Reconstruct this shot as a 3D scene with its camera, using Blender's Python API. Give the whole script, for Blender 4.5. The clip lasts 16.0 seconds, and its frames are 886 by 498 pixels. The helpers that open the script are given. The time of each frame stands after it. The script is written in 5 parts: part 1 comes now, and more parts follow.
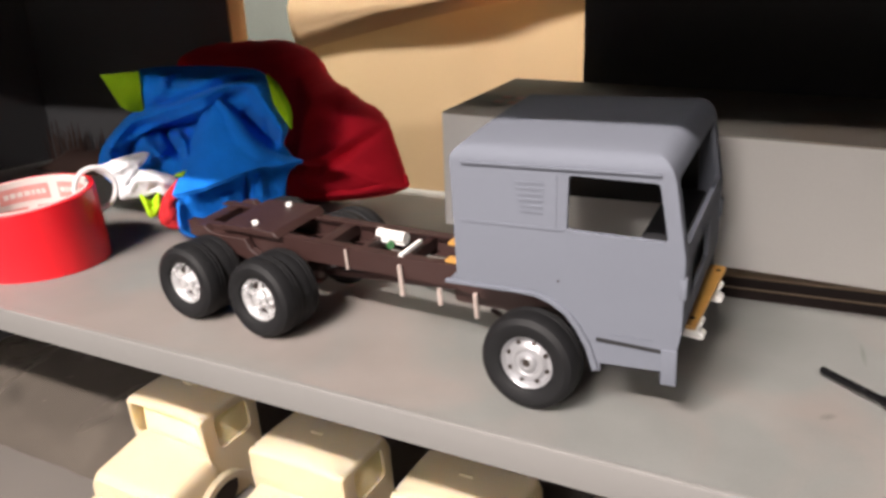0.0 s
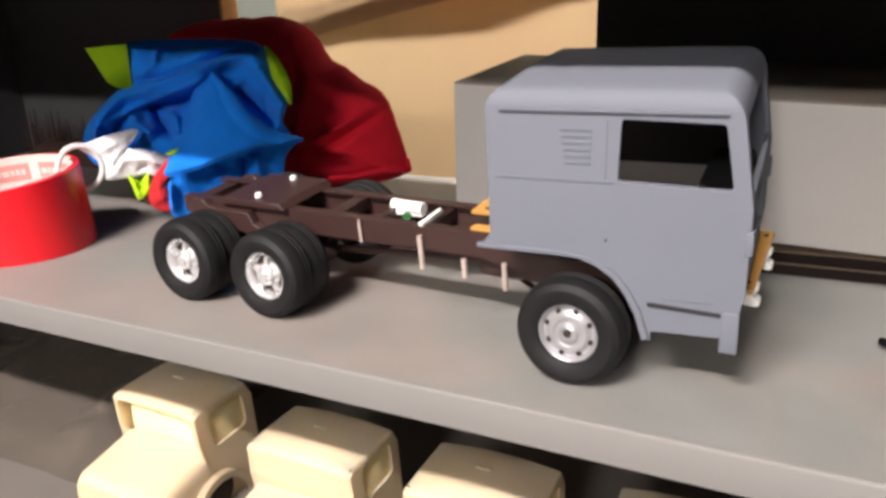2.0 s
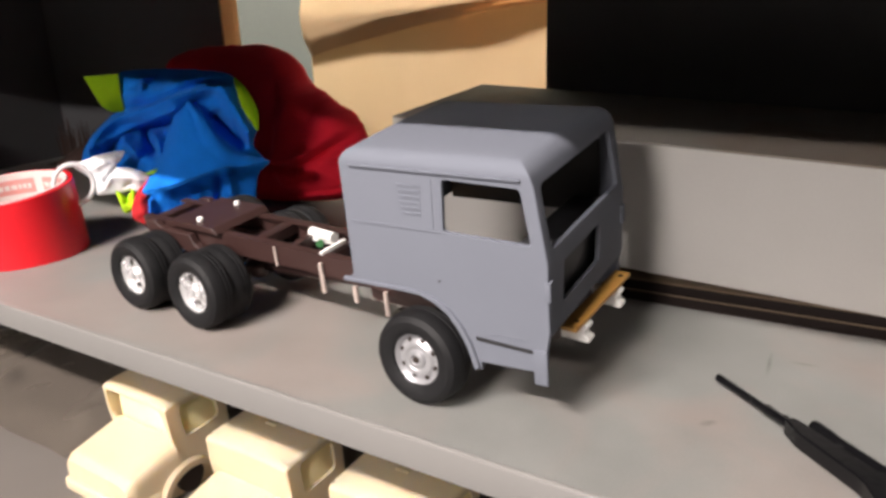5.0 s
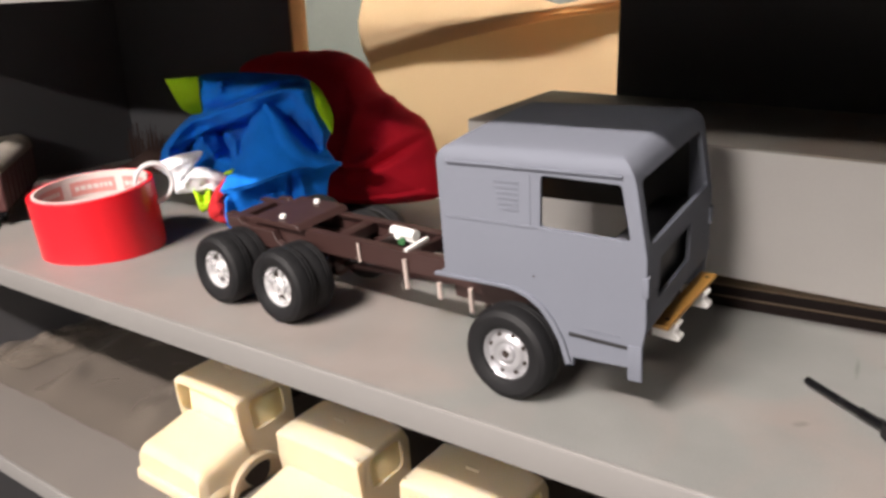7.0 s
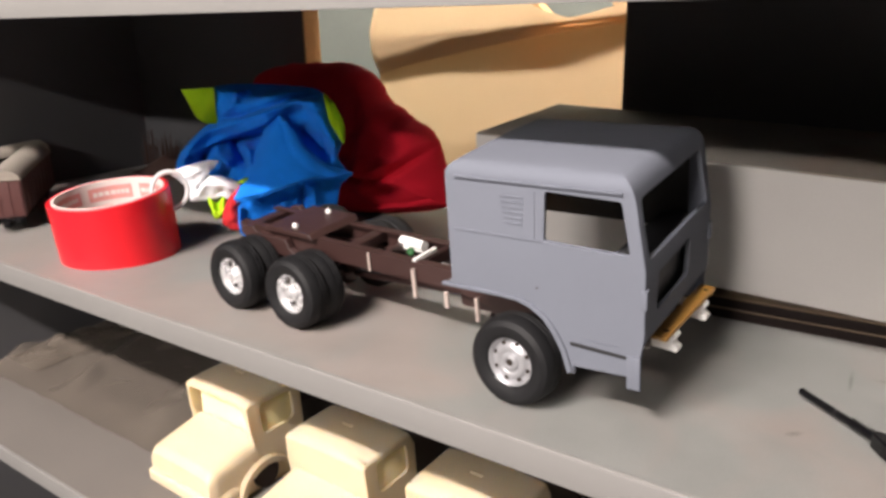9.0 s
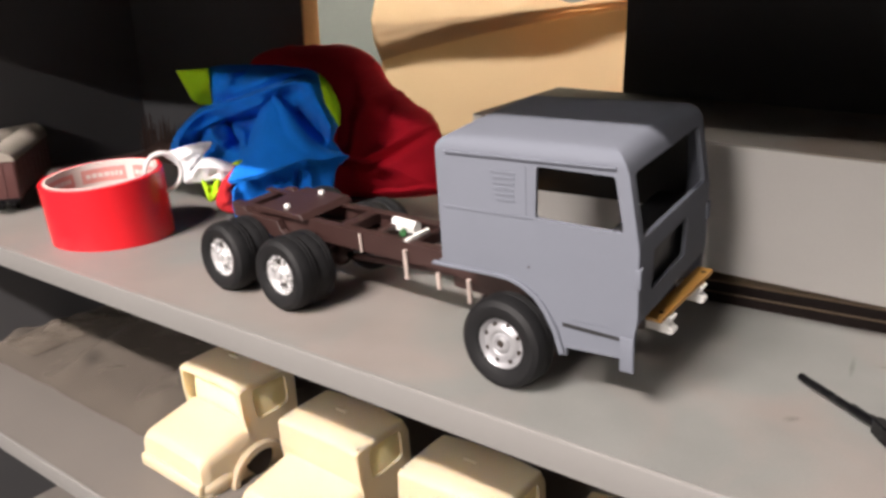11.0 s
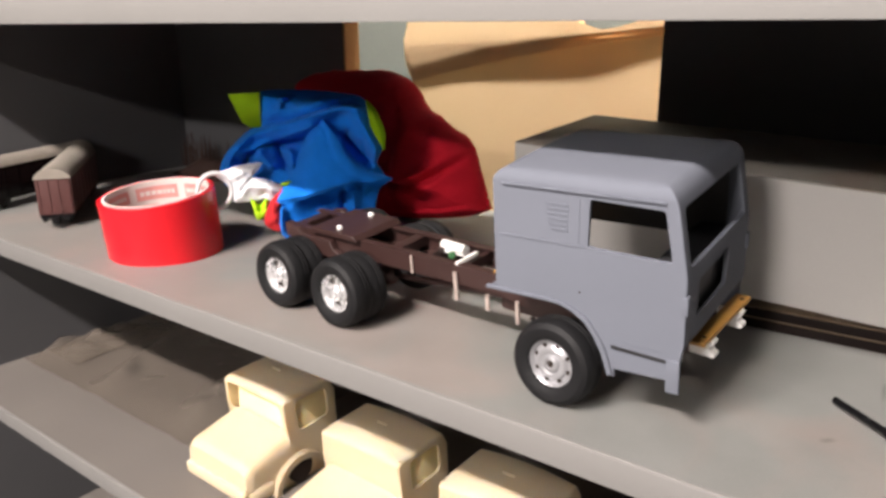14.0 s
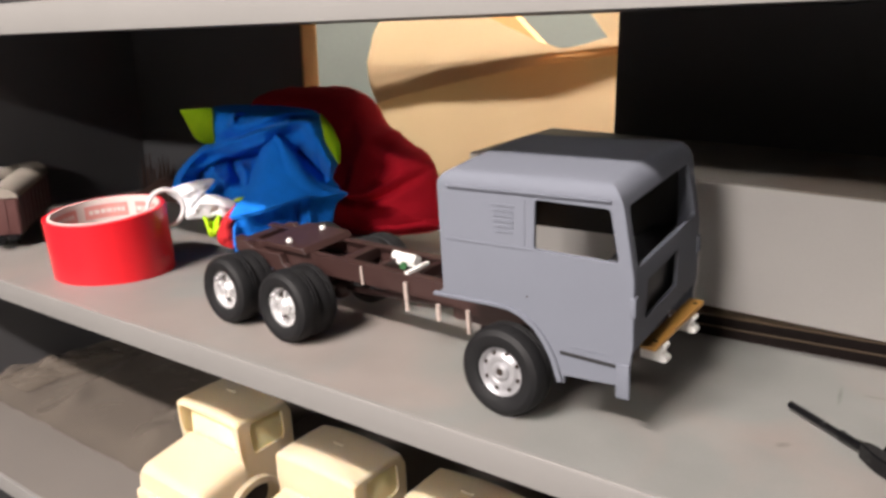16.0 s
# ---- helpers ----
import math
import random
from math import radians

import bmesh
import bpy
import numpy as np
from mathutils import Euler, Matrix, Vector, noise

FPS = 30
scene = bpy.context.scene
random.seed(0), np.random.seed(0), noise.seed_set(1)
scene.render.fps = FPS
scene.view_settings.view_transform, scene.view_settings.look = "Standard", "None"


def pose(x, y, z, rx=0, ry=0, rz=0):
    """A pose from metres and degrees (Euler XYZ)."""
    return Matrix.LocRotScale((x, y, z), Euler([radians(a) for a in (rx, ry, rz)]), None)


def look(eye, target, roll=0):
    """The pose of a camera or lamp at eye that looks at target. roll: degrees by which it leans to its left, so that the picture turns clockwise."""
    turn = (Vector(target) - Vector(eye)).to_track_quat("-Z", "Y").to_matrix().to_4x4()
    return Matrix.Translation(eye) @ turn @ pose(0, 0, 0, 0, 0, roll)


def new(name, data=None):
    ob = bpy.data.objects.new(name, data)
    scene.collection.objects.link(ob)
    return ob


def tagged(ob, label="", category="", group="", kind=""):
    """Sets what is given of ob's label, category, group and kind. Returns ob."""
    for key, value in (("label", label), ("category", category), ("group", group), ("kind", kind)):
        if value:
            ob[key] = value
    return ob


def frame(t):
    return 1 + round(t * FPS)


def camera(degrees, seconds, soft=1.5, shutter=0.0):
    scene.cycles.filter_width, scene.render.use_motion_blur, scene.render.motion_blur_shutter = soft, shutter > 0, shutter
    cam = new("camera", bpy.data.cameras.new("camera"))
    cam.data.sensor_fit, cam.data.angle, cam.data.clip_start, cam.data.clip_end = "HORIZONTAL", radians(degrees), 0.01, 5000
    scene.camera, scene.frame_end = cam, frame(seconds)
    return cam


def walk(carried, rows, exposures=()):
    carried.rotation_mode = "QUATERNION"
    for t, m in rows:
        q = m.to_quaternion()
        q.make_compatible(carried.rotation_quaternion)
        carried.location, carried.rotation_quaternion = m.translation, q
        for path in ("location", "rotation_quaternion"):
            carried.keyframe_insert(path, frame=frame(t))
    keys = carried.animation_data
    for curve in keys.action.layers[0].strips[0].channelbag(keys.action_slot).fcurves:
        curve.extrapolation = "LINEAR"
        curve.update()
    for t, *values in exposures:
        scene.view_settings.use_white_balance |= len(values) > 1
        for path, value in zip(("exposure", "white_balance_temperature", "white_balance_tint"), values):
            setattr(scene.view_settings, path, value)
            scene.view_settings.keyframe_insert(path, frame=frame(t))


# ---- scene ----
cam = camera(60.4, 16.0, soft=3.1, shutter=0.4)
PATH = [
    (0, (0.123, -0.276, 0.194), (-0.782, 1.384, -0.458), -2.1),
    (0.5, (0.108, -0.285, 0.192), (-0.789, 1.379, -0.461), -2.1),
    (1, (0.102, -0.284, 0.188), (-0.787, 1.384, -0.465), -2.1),
    (1.5, (0.094, -0.275, 0.189), (-0.777, 1.405, -0.457), -2.1),
    (2, (0.09, -0.266, 0.163), (-0.768, 1.429, -0.462), -1.9),
    (2.5, (0.087, -0.267, 0.142), (-0.777, 1.433, -0.461), -2.0),
    (3, (0.086, -0.262, 0.153), (-0.796, 1.43, -0.445), -2.1),
    (3.5, (0.129, -0.251, 0.166), (-0.807, 1.41, -0.438), -2.5),
    (3.7, (0.155, -0.243, 0.174), (-0.796, 1.409, -0.433), -2.7),
    (5.8, (0.198, -0.265, 0.196), (-0.884, 1.292, -0.44), -2.0),
    (6, (0.196, -0.269, 0.191), (-0.903, 1.285, -0.422), -2.0),
    (6.5, (0.182, -0.271, 0.196), (-0.921, 1.283, -0.41), -1.8),
    (7, (0.177, -0.274, 0.19), (-0.924, 1.281, -0.416), -1.7),
    (7.5, (0.177, -0.281, 0.197), (-0.926, 1.276, -0.401), -1.7),
    (8, (0.176, -0.291, 0.194), (-0.934, 1.263, -0.399), -1.6),
    (8.5, (0.18, -0.292, 0.199), (-0.938, 1.258, -0.391), -1.4),
    (9, (0.185, -0.285, 0.197), (-0.935, 1.263, -0.393), -1.2),
    (9.5, (0.186, -0.285, 0.193), (-0.941, 1.258, -0.399), -0.9),
    (9.7, (0.189, -0.283, 0.187), (-0.939, 1.257, -0.41), -0.9),
    (11.8, (0.186, -0.274, 0.186), (-0.946, 1.259, -0.422), -0.8),
    (12, (0.188, -0.277, 0.183), (-0.95, 1.252, -0.422), -0.7),
    (12.5, (0.186, -0.287, 0.185), (-0.958, 1.242, -0.411), -0.4),
    (13, (0.182, -0.297, 0.188), (-0.969, 1.229, -0.399), -0.2),
    (13.5, (0.186, -0.302, 0.194), (-0.97, 1.225, -0.383), -0.1),
    (14, (0.183, -0.306, 0.2), (-0.982, 1.216, -0.372), -0.3),
    (14.5, (0.182, -0.301, 0.209), (-0.983, 1.225, -0.353), -0.5),
    (15, (0.179, -0.295, 0.207), (-0.978, 1.235, -0.36), -0.9),
    (15.5, (0.181, -0.288, 0.2), (-0.953, 1.262, -0.357), -0.9),
    (16, (0.191, -0.29, 0.185), (-0.934, 1.286, -0.315), -0.5),
]
walk(cam, [(t, look(eye, target, roll)) for t, eye, target, roll in PATH])

# ---- light and world ----
world = bpy.data.worlds.new("room_dark")
world.use_nodes = True
world.node_tree.nodes["Background"].inputs["Color"].default_value = (0.9, 0.95, 1.0, 1)
world.node_tree.nodes["Background"].inputs["Strength"].default_value = 0.02
scene.world = world


def area_lamp(name, place, target, sx, sy, watts, colour):
    lamp = bpy.data.lights.new(name, "AREA")
    lamp.shape, lamp.size, lamp.size_y = "RECTANGLE", sx, sy
    lamp.energy, lamp.color = watts, colour
    ob = new(name, lamp)
    ob.matrix_world = look(place, target)
    return ob


# two ceiling tubes in front of the shelves, one in the room behind
LAMP_NEAR = (-0.20, -1.70, 1.75)
LAMP_FAR = (0.18, -3.60, 1.535)
LAMP_REAR = (-0.45, 0.43, 1.60)
area_lamp("ceiling_tube_near_light", LAMP_NEAR, (-0.1, 0.1, 0.0), 0.85, 0.06, 148, (1.0, 0.90, 0.855))
area_lamp("ceiling_tube_far_light", LAMP_FAR, (-0.1, 0.2, 0.0), 0.7, 0.10, 84, (1.0, 0.91, 0.865))
area_lamp("rear_tube_light", LAMP_REAR, (-0.45, 0.72, 0.1), 1.4, 0.06, 165, (1.0, 0.93, 0.84))

# ---- materials ----


def material(name, colour, rough=0.5, metal=0.0, grain=(400.0, 0.06), stain=(14.0, 0.10), bump=(600.0, 0.1), spec=0.5, coat=0.0, rand=0.0, sheen=0.0, tint=None):
    """A surface with two scales of colour variation and a fine relief; scales are per metre."""
    m = bpy.data.materials.new(name)
    m.use_nodes = True
    nt = m.node_tree
    b = nt.nodes["Principled BSDF"]
    b.inputs["Roughness"].default_value = rough
    b.inputs["Metallic"].default_value = metal
    b.inputs["Specular IOR Level"].default_value = spec
    b.inputs["Coat Weight"].default_value = coat
    b.inputs["Sheen Weight"].default_value = sheen
    co = nt.nodes.new("ShaderNodeTexCoord")
    n1 = nt.nodes.new("ShaderNodeTexNoise")
    n1.inputs["Scale"].default_value, n1.inputs["Detail"].default_value = grain[0], 3
    n2 = nt.nodes.new("ShaderNodeTexNoise")
    n2.inputs["Scale"].default_value, n2.inputs["Detail"].default_value = stain[0], 5
    for n in (n1, n2):
        nt.links.new(co.outputs["Object"], n.inputs["Vector"])
    hsv = nt.nodes.new("ShaderNodeHueSaturation")
    hsv.inputs["Color"].default_value = (*colour, 1)
    if tint:
        # broad blotches of a second colour: (colour, scale, low, high)
        n4 = nt.nodes.new("ShaderNodeTexNoise")
        n4.inputs["Scale"].default_value, n4.inputs["Detail"].default_value = tint[1], 6
        n4.inputs["Distortion"].default_value = 0.6
        nt.links.new(co.outputs["Object"], n4.inputs["Vector"])
        ramp = nt.nodes.new("ShaderNodeValToRGB")
        ramp.color_ramp.elements[0].position, ramp.color_ramp.elements[1].position = tint[2], tint[3]
        ramp.color_ramp.elements[0].color, ramp.color_ramp.elements[1].color = (*colour, 1), (*tint[0], 1)
        nt.links.new(n4.outputs["Fac"], ramp.inputs["Fac"])
        nt.links.new(ramp.outputs["Color"], hsv.inputs["Color"])
    m1 = nt.nodes.new("ShaderNodeMath")
    m1.operation = "MULTIPLY_ADD"
    nt.links.new(n1.outputs["Fac"], m1.inputs[0])
    m1.inputs[1].default_value, m1.inputs[2].default_value = grain[1] * 2, 1 - grain[1] - stain[1]
    m2 = nt.nodes.new("ShaderNodeMath")
    m2.operation = "MULTIPLY_ADD"
    nt.links.new(n2.outputs["Fac"], m2.inputs[0])
    m2.inputs[1].default_value = stain[1] * 2
    nt.links.new(m1.outputs[0], m2.inputs[2])
    last = m2
    if rand:
        info = nt.nodes.new("ShaderNodeObjectInfo")
        m3 = nt.nodes.new("ShaderNodeMath")
        m3.operation = "MULTIPLY_ADD"
        nt.links.new(info.outputs["Random"], m3.inputs[0])
        m3.inputs[1].default_value = rand
        nt.links.new(m2.outputs[0], m3.inputs[2])
        last = m3
    nt.links.new(last.outputs[0], hsv.inputs["Value"])
    nt.links.new(hsv.outputs["Color"], b.inputs["Base Color"])
    rr = nt.nodes.new("ShaderNodeMath")
    rr.operation = "MULTIPLY_ADD"
    nt.links.new(n2.outputs["Fac"], rr.inputs[0])
    rr.inputs[1].default_value, rr.inputs[2].default_value = 0.2, max(rough - 0.1, 0.02)
    nt.links.new(rr.outputs[0], b.inputs["Roughness"])
    if bump[1]:
        n3 = nt.nodes.new("ShaderNodeTexNoise")
        n3.inputs["Scale"].default_value, n3.inputs["Detail"].default_value = bump[0], 3
        nt.links.new(co.outputs["Object"], n3.inputs["Vector"])
        bp = nt.nodes.new("ShaderNodeBump")
        bp.inputs["Strength"].default_value, bp.inputs["Distance"].default_value = bump[1], 0.0006
        nt.links.new(n3.outputs["Fac"], bp.inputs["Height"])
        nt.links.new(bp.outputs["Normal"], b.inputs["Normal"])
    return m


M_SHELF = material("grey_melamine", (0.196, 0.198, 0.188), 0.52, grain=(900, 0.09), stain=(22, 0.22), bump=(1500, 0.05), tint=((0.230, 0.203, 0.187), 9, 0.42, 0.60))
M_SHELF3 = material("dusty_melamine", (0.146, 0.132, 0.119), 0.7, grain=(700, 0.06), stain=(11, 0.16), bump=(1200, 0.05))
M_EDGE = material("grey_edging", (0.188, 0.183, 0.176), 0.5, grain=(700, 0.03), stain=(8, 0.06), bump=(1200, 0.04))
M_EDGE_UP = material("pale_grey_edging", (0.212, 0.207, 0.198), 0.5, grain=(700, 0.04), stain=(9, 0.08), bump=(1200, 0.04))
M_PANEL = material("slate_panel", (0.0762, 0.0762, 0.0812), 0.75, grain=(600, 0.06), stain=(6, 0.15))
M_PANEL3 = material("brown_board", (0.060, 0.046, 0.036), 0.6, grain=(300, 0.10), stain=(7, 0.25))
M_PLY = material("raw_plywood_edge", (0.55, 0.30, 0.12), 0.7, grain=(500, 0.12), stain=(40, 0.15))
M_PRIMER = material("grey_primer", (0.145, 0.156, 0.186), 0.85, grain=(1600, 0.035), stain=(22, 0.05), bump=(2200, 0.12), spec=0.12)
# black of the dashboard, also used to paint shade in the cab and step groove
M_CAB_IN = material("dark_dash_and_shade", (0.02, 0.02, 0.022), 0.5)
M_TYRE = material("black_rubber", (0.0072, 0.0072, 0.0080), 0.62, grain=(900, 0.15), stain=(60, 0.2), bump=(1800, 0.2), spec=0.28)
M_CHROME = material("chrome_plating", (0.88, 0.88, 0.89), 0.26, 0.70, grain=(900, 0.03), stain=(120, 0.10), bump=(900, 0.15))
M_SILVER = material("silver_paint", (0.4420, 0.4420, 0.4590), 0.38, 0.6, grain=(900, 0.06), stain=(90, 0.10), bump=(900, 0.12))
M_FRAME = material("oxide_brown_plastic", (0.036, 0.017, 0.015), 0.45, grain=(900, 0.12), stain=(50, 0.2), bump=(900, 0.1))
M_WHITE = material("white_styrene", (0.808, 0.799, 0.769), 0.45, grain=(900, 0.03), stain=(60, 0.05))
M_PINMETAL = material("bare_metal_pin", (0.60, 0.50, 0.45), 0.35, 0.35, grain=(900, 0.08), stain=(200, 0.2))
M_WOOD = material("varnished_ply", (0.477, 0.254, 0.062), 0.4, grain=(420, 0.12), stain=(70, 0.2), bump=(500, 0.15))
# near-black colour that paints the shade inside holes and recesses
M_HOLE_SHADE = material("hole_shade", (0.02, 0.012, 0.008), 0.8)
M_GREEN = material("green_plastic", (0.035, 0.13, 0.045), 0.4)
M_TAPE = material("red_glossy_tape", (0.72, 0.010, 0.020), 0.36, grain=(300, 0.03), stain=(30, 0.05), bump=(60, 0.05))
M_CORE_IN = material("core_lining_paper", (0.616, 0.539, 0.508), 0.7, grain=(700, 0.04), stain=(40, 0.06))
M_PRINT = material("core_red_print", (0.58, 0.25, 0.23), 0.7, grain=(900, 0.15), stain=(60, 0.15))
M_BLUE = material("blue_fleece", (0.008, 0.172, 0.68), 0.95, grain=(1000, 0.25), stain=(60, 0.2), bump=(1100, 1.0), spec=0.08, sheen=0.04)
M_LIME = material("lime_trim_fabric", (0.37, 0.61, 0.018), 0.9, grain=(1500, 0.12), stain=(60, 0.1), bump=(1800, 0.5), spec=0.1)
M_RED = material("crimson_fabric", (0.5768, 0.0112, 0.0280), 0.85, grain=(1200, 0.12), stain=(30, 0.18), bump=(1600, 0.5), spec=0.15)
M_REDS = material("red_knit", (0.424, 0.023, 0.027), 0.9, grain=(1200, 0.15), stain=(60, 0.1), bump=(1500, 0.5), spec=0.1)
M_STRAP = material("white_woven_strap", (0.61, 0.615, 0.635), 0.85, grain=(1400, 0.10), stain=(60, 0.08), bump=(1500, 0.4), spec=0.2)
M_RING = material("white_plastic_ring", (0.60, 0.585, 0.585), 0.35, grain=(700, 0.02), stain=(60, 0.03))
M_BOX = material("white_card_box", (0.616, 0.597, 0.570), 0.85, grain=(500, 0.03), stain=(7, 0.07), bump=(400, 0.05), spec=0.12)
# slightly paler than the edging below it
M_RIM = material("paler_edging_rim", (0.222, 0.216, 0.206), 0.5, grain=(700, 0.06), stain=(12, 0.12), bump=(1200, 0.05))
# lid colour about half as bright as the box body, with brownish blotches
M_LID = material("darker_card_lid", (0.306, 0.285, 0.255), 0.9, grain=(500, 0.05), stain=(9, 0.18), bump=(400, 0.05), spec=0.1, tint=((0.30, 0.25, 0.21), 14, 0.45, 0.65))
M_BOXPRINT = material("faded_red_print", (0.45, 0.22, 0.19), 0.7, grain=(900, 0.2), stain=(80, 0.2))
M_RAIL = material("dark_brown_strip", (0.014, 0.009, 0.008), 0.7, grain=(700, 0.15), stain=(30, 0.2), spec=0.15)
M_CARD = material("brown_card", (0.19, 0.14, 0.09), 0.8, grain=(600, 0.08), stain=(20, 0.12))
M_RESIN = material("cream_resin", (0.640, 0.530, 0.365), 0.58, grain=(900, 0.02), stain=(18, 0.05), bump=(700, 0.06))
# brighter than the shell: light coming through the resin is in this colour
M_RESIN_IN = material("pale_amber_inside_light", (0.95, 0.82, 0.48), 0.5, grain=(500, 0.06), stain=(60, 0.12))
for m in (M_RESIN, M_RESIN_IN):
    b = m.node_tree.nodes["Principled BSDF"]
    b.inputs["Subsurface Weight"].default_value = 0.6
    b.inputs["Subsurface Radius"].default_value = (1.0, 0.8, 0.5)
    b.inputs["Subsurface Scale"].default_value = 0.007
M_KRAFT = material("kraft_paper", (0.74, 0.54, 0.33), 0.75, grain=(500, 0.03), stain=(8, 0.05), bump=(300, 0.08))
M_REARWALL = material("grey_green_wall", (0.110, 0.118, 0.107), 0.8, grain=(120, 0.10), stain=(9, 0.15))
M_WAGON = material("maroon_wagon", (0.0780, 0.0270, 0.0240), 0.6, grain=(900, 0.12), stain=(60, 0.15))
M_WAGON_ROOF = material("dusty_wagon_roof", (0.2423, 0.2137, 0.1792), 0.85, grain=(700, 0.10), stain=(60, 0.2))
M_BLACK = material("black_plastic", (0.0045, 0.0045, 0.0052), 0.24, grain=(900, 0.1), stain=(60, 0.15), bump=(300, 0.15), spec=0.30)
M_BRISTLE = material("dark_rust_bristle", (0.055, 0.028, 0.022), 0.8, grain=(900, 0.2), stain=(60, 0.2))
M_FILM = material("dusty_plastic_film", (0.178, 0.150, 0.122), 0.30, grain=(200, 0.08), stain=(25, 0.2), bump=(60, 0.3))
b = M_FILM.node_tree.nodes["Principled BSDF"]
b.inputs["Alpha"].default_value = 0.55
M_PLASTER = material("room_plaster", (0.46, 0.45, 0.43), 0.9, grain=(80, 0.04), stain=(3, 0.08))
M_CONCRETE = material("concrete_floor", (0.30, 0.29, 0.275), 0.8, grain=(90, 0.10), stain=(4, 0.15))
M_SMUDGE = material("smudge", (0.09, 0.086, 0.08), 0.7, grain=(900, 0.2), stain=(200, 0.3), bump=(600, 0.0))
# the scuffs fade out towards their rims
nt = M_SMUDGE.node_tree
co = nt.nodes.new("ShaderNodeTexCoord")
mp = nt.nodes.new("ShaderNodeMapping")
mp.inputs["Location"].default_value, mp.inputs["Scale"].default_value = (-1, -1, 0), (2, 2, 0)
gr = nt.nodes.new("ShaderNodeTexGradient")
gr.gradient_type = "SPHERICAL"
mu = nt.nodes.new("ShaderNodeMath")
mu.operation = "MULTIPLY"
mu.inputs[1].default_value = 0.26
nt.links.new(co.outputs["Generated"], mp.inputs["Vector"])
nt.links.new(mp.outputs["Vector"], gr.inputs["Vector"])
nt.links.new(gr.outputs["Fac"], mu.inputs[0])
nt.links.new(mu.outputs[0], nt.nodes["Principled BSDF"].inputs["Alpha"])
M_DIFFUSER = material("lamp_diffuser", (0.85, 0.85, 0.83), 0.6)

# ---- mesh helpers ----


def part(name, bm, mat, parent=None, label="", smooth=True, bevel=0.0, mats=()):
    """Links a bmesh as one mesh object under a thing or a part."""
    bmesh.ops.recalc_face_normals(bm, faces=bm.faces)
    me = bpy.data.meshes.new(name)
    bm.to_mesh(me)
    bm.free()
    me.materials.append(mat)
    for extra in mats:
        me.materials.append(extra)
    if smooth:
        me.shade_smooth()
        me.set_sharp_from_angle(angle=radians(32))
    ob = new(name, me)
    if parent is not None:
        ob.parent = parent
    if label:
        ob["label"] = label
    if bevel:
        mod = ob.modifiers.new("edge", "BEVEL")
        mod.width, mod.segments, mod.limit_method, mod.angle_limit = bevel, 2, "ANGLE", radians(40)
        mod.harden_normals = False
    return ob


def thing(name, m, label, category, group=""):
    ob = new(name)
    ob.empty_display_size = 0.01
    ob.matrix_basis = m
    return tagged(ob, label, category, group)


def box(bm, x0, x1, y0, y1, z0, z1, m=None, bevel=0.0, seg=2):
    r = bmesh.ops.create_cube(bm, size=1)
    vs = r["verts"]
    bmesh.ops.transform(bm, verts=vs, matrix=Matrix.Translation(((x0 + x1) / 2, (y0 + y1) / 2, (z0 + z1) / 2)) @ Matrix.Diagonal((x1 - x0, y1 - y0, z1 - z0, 1)))
    if bevel:
        es = list({e for v in vs for e in v.link_edges})
        r = bmesh.ops.bevel(bm, geom=es, offset=bevel, segments=seg, profile=0.6, affect="EDGES")
        vs = list({v for f in r["faces"] for v in f.verts} | {v for v in vs if v.is_valid})
    if m is not None:
        bmesh.ops.transform(bm, verts=[v for v in vs if v.is_valid], matrix=m)
    return vs


def rod(bm, a, b, r0, r1=None, seg=14, caps=True):
    a, b = Vector(a), Vector(b)
    d = b - a
    q = d.to_track_quat("Z", "Y").to_matrix().to_4x4()
    bmesh.ops.create_cone(bm, cap_ends=caps, segments=seg, radius1=r0, radius2=r0 if r1 is None else r1, depth=d.length,
                          matrix=Matrix.Translation((a + b) / 2) @ q)


def lathe(bm, profile, m=None, seg=40):
    """Turns (radius, height) pairs about z."""
    rings = []
    for r, h in profile:
        ring = []
        for i in range(seg):
            a = 2 * math.pi * i / seg
            p = Vector((r * math.cos(a), r * math.sin(a), h))
            ring.append(bm.verts.new(m @ p if m is not None else p))
        rings.append(ring)
    for a, b in zip(rings, rings[1:]):
        for i in range(seg):
            j = (i + 1) % seg
            bm.faces.new((a[i], a[j], b[j], b[i]))
    return rings


def cap(bm, ring):
    bm.faces.new(ring)


def prism(bm, pts, y0, y1, m=None):
    """Extrudes a polygon of (x, z) from y0 to y1."""
    a = [bm.verts.new((x, y0, z)) for x, z in pts]
    b = [bm.verts.new((x, y1, z)) for x, z in pts]
    n = len(pts)
    bm.faces.new(a)
    bm.faces.new(b[::-1])
    for i in range(n):
        bm.faces.new((a[i], b[i], b[(i + 1) % n], a[(i + 1) % n]))
    if m is not None:
        bmesh.ops.transform(bm, verts=a + b, matrix=m)
    return a + b


def grid_sheet(bm, fn, nu, nv, closed_u=False):
    """A sheet of quads through fn(u, v), u and v from 0 to 1."""
    rows = [[bm.verts.new(fn(i / nu, j / nv)) for i in range(nu + (0 if closed_u else 1))] for j in range(nv + 1)]
    w = len(rows[0])
    for a, b in zip(rows, rows[1:]):
        for i in range(w if closed_u else w - 1):
            j = (i + 1) % w
            bm.faces.new((a[i], a[j], b[j], b[i]))
    return rows


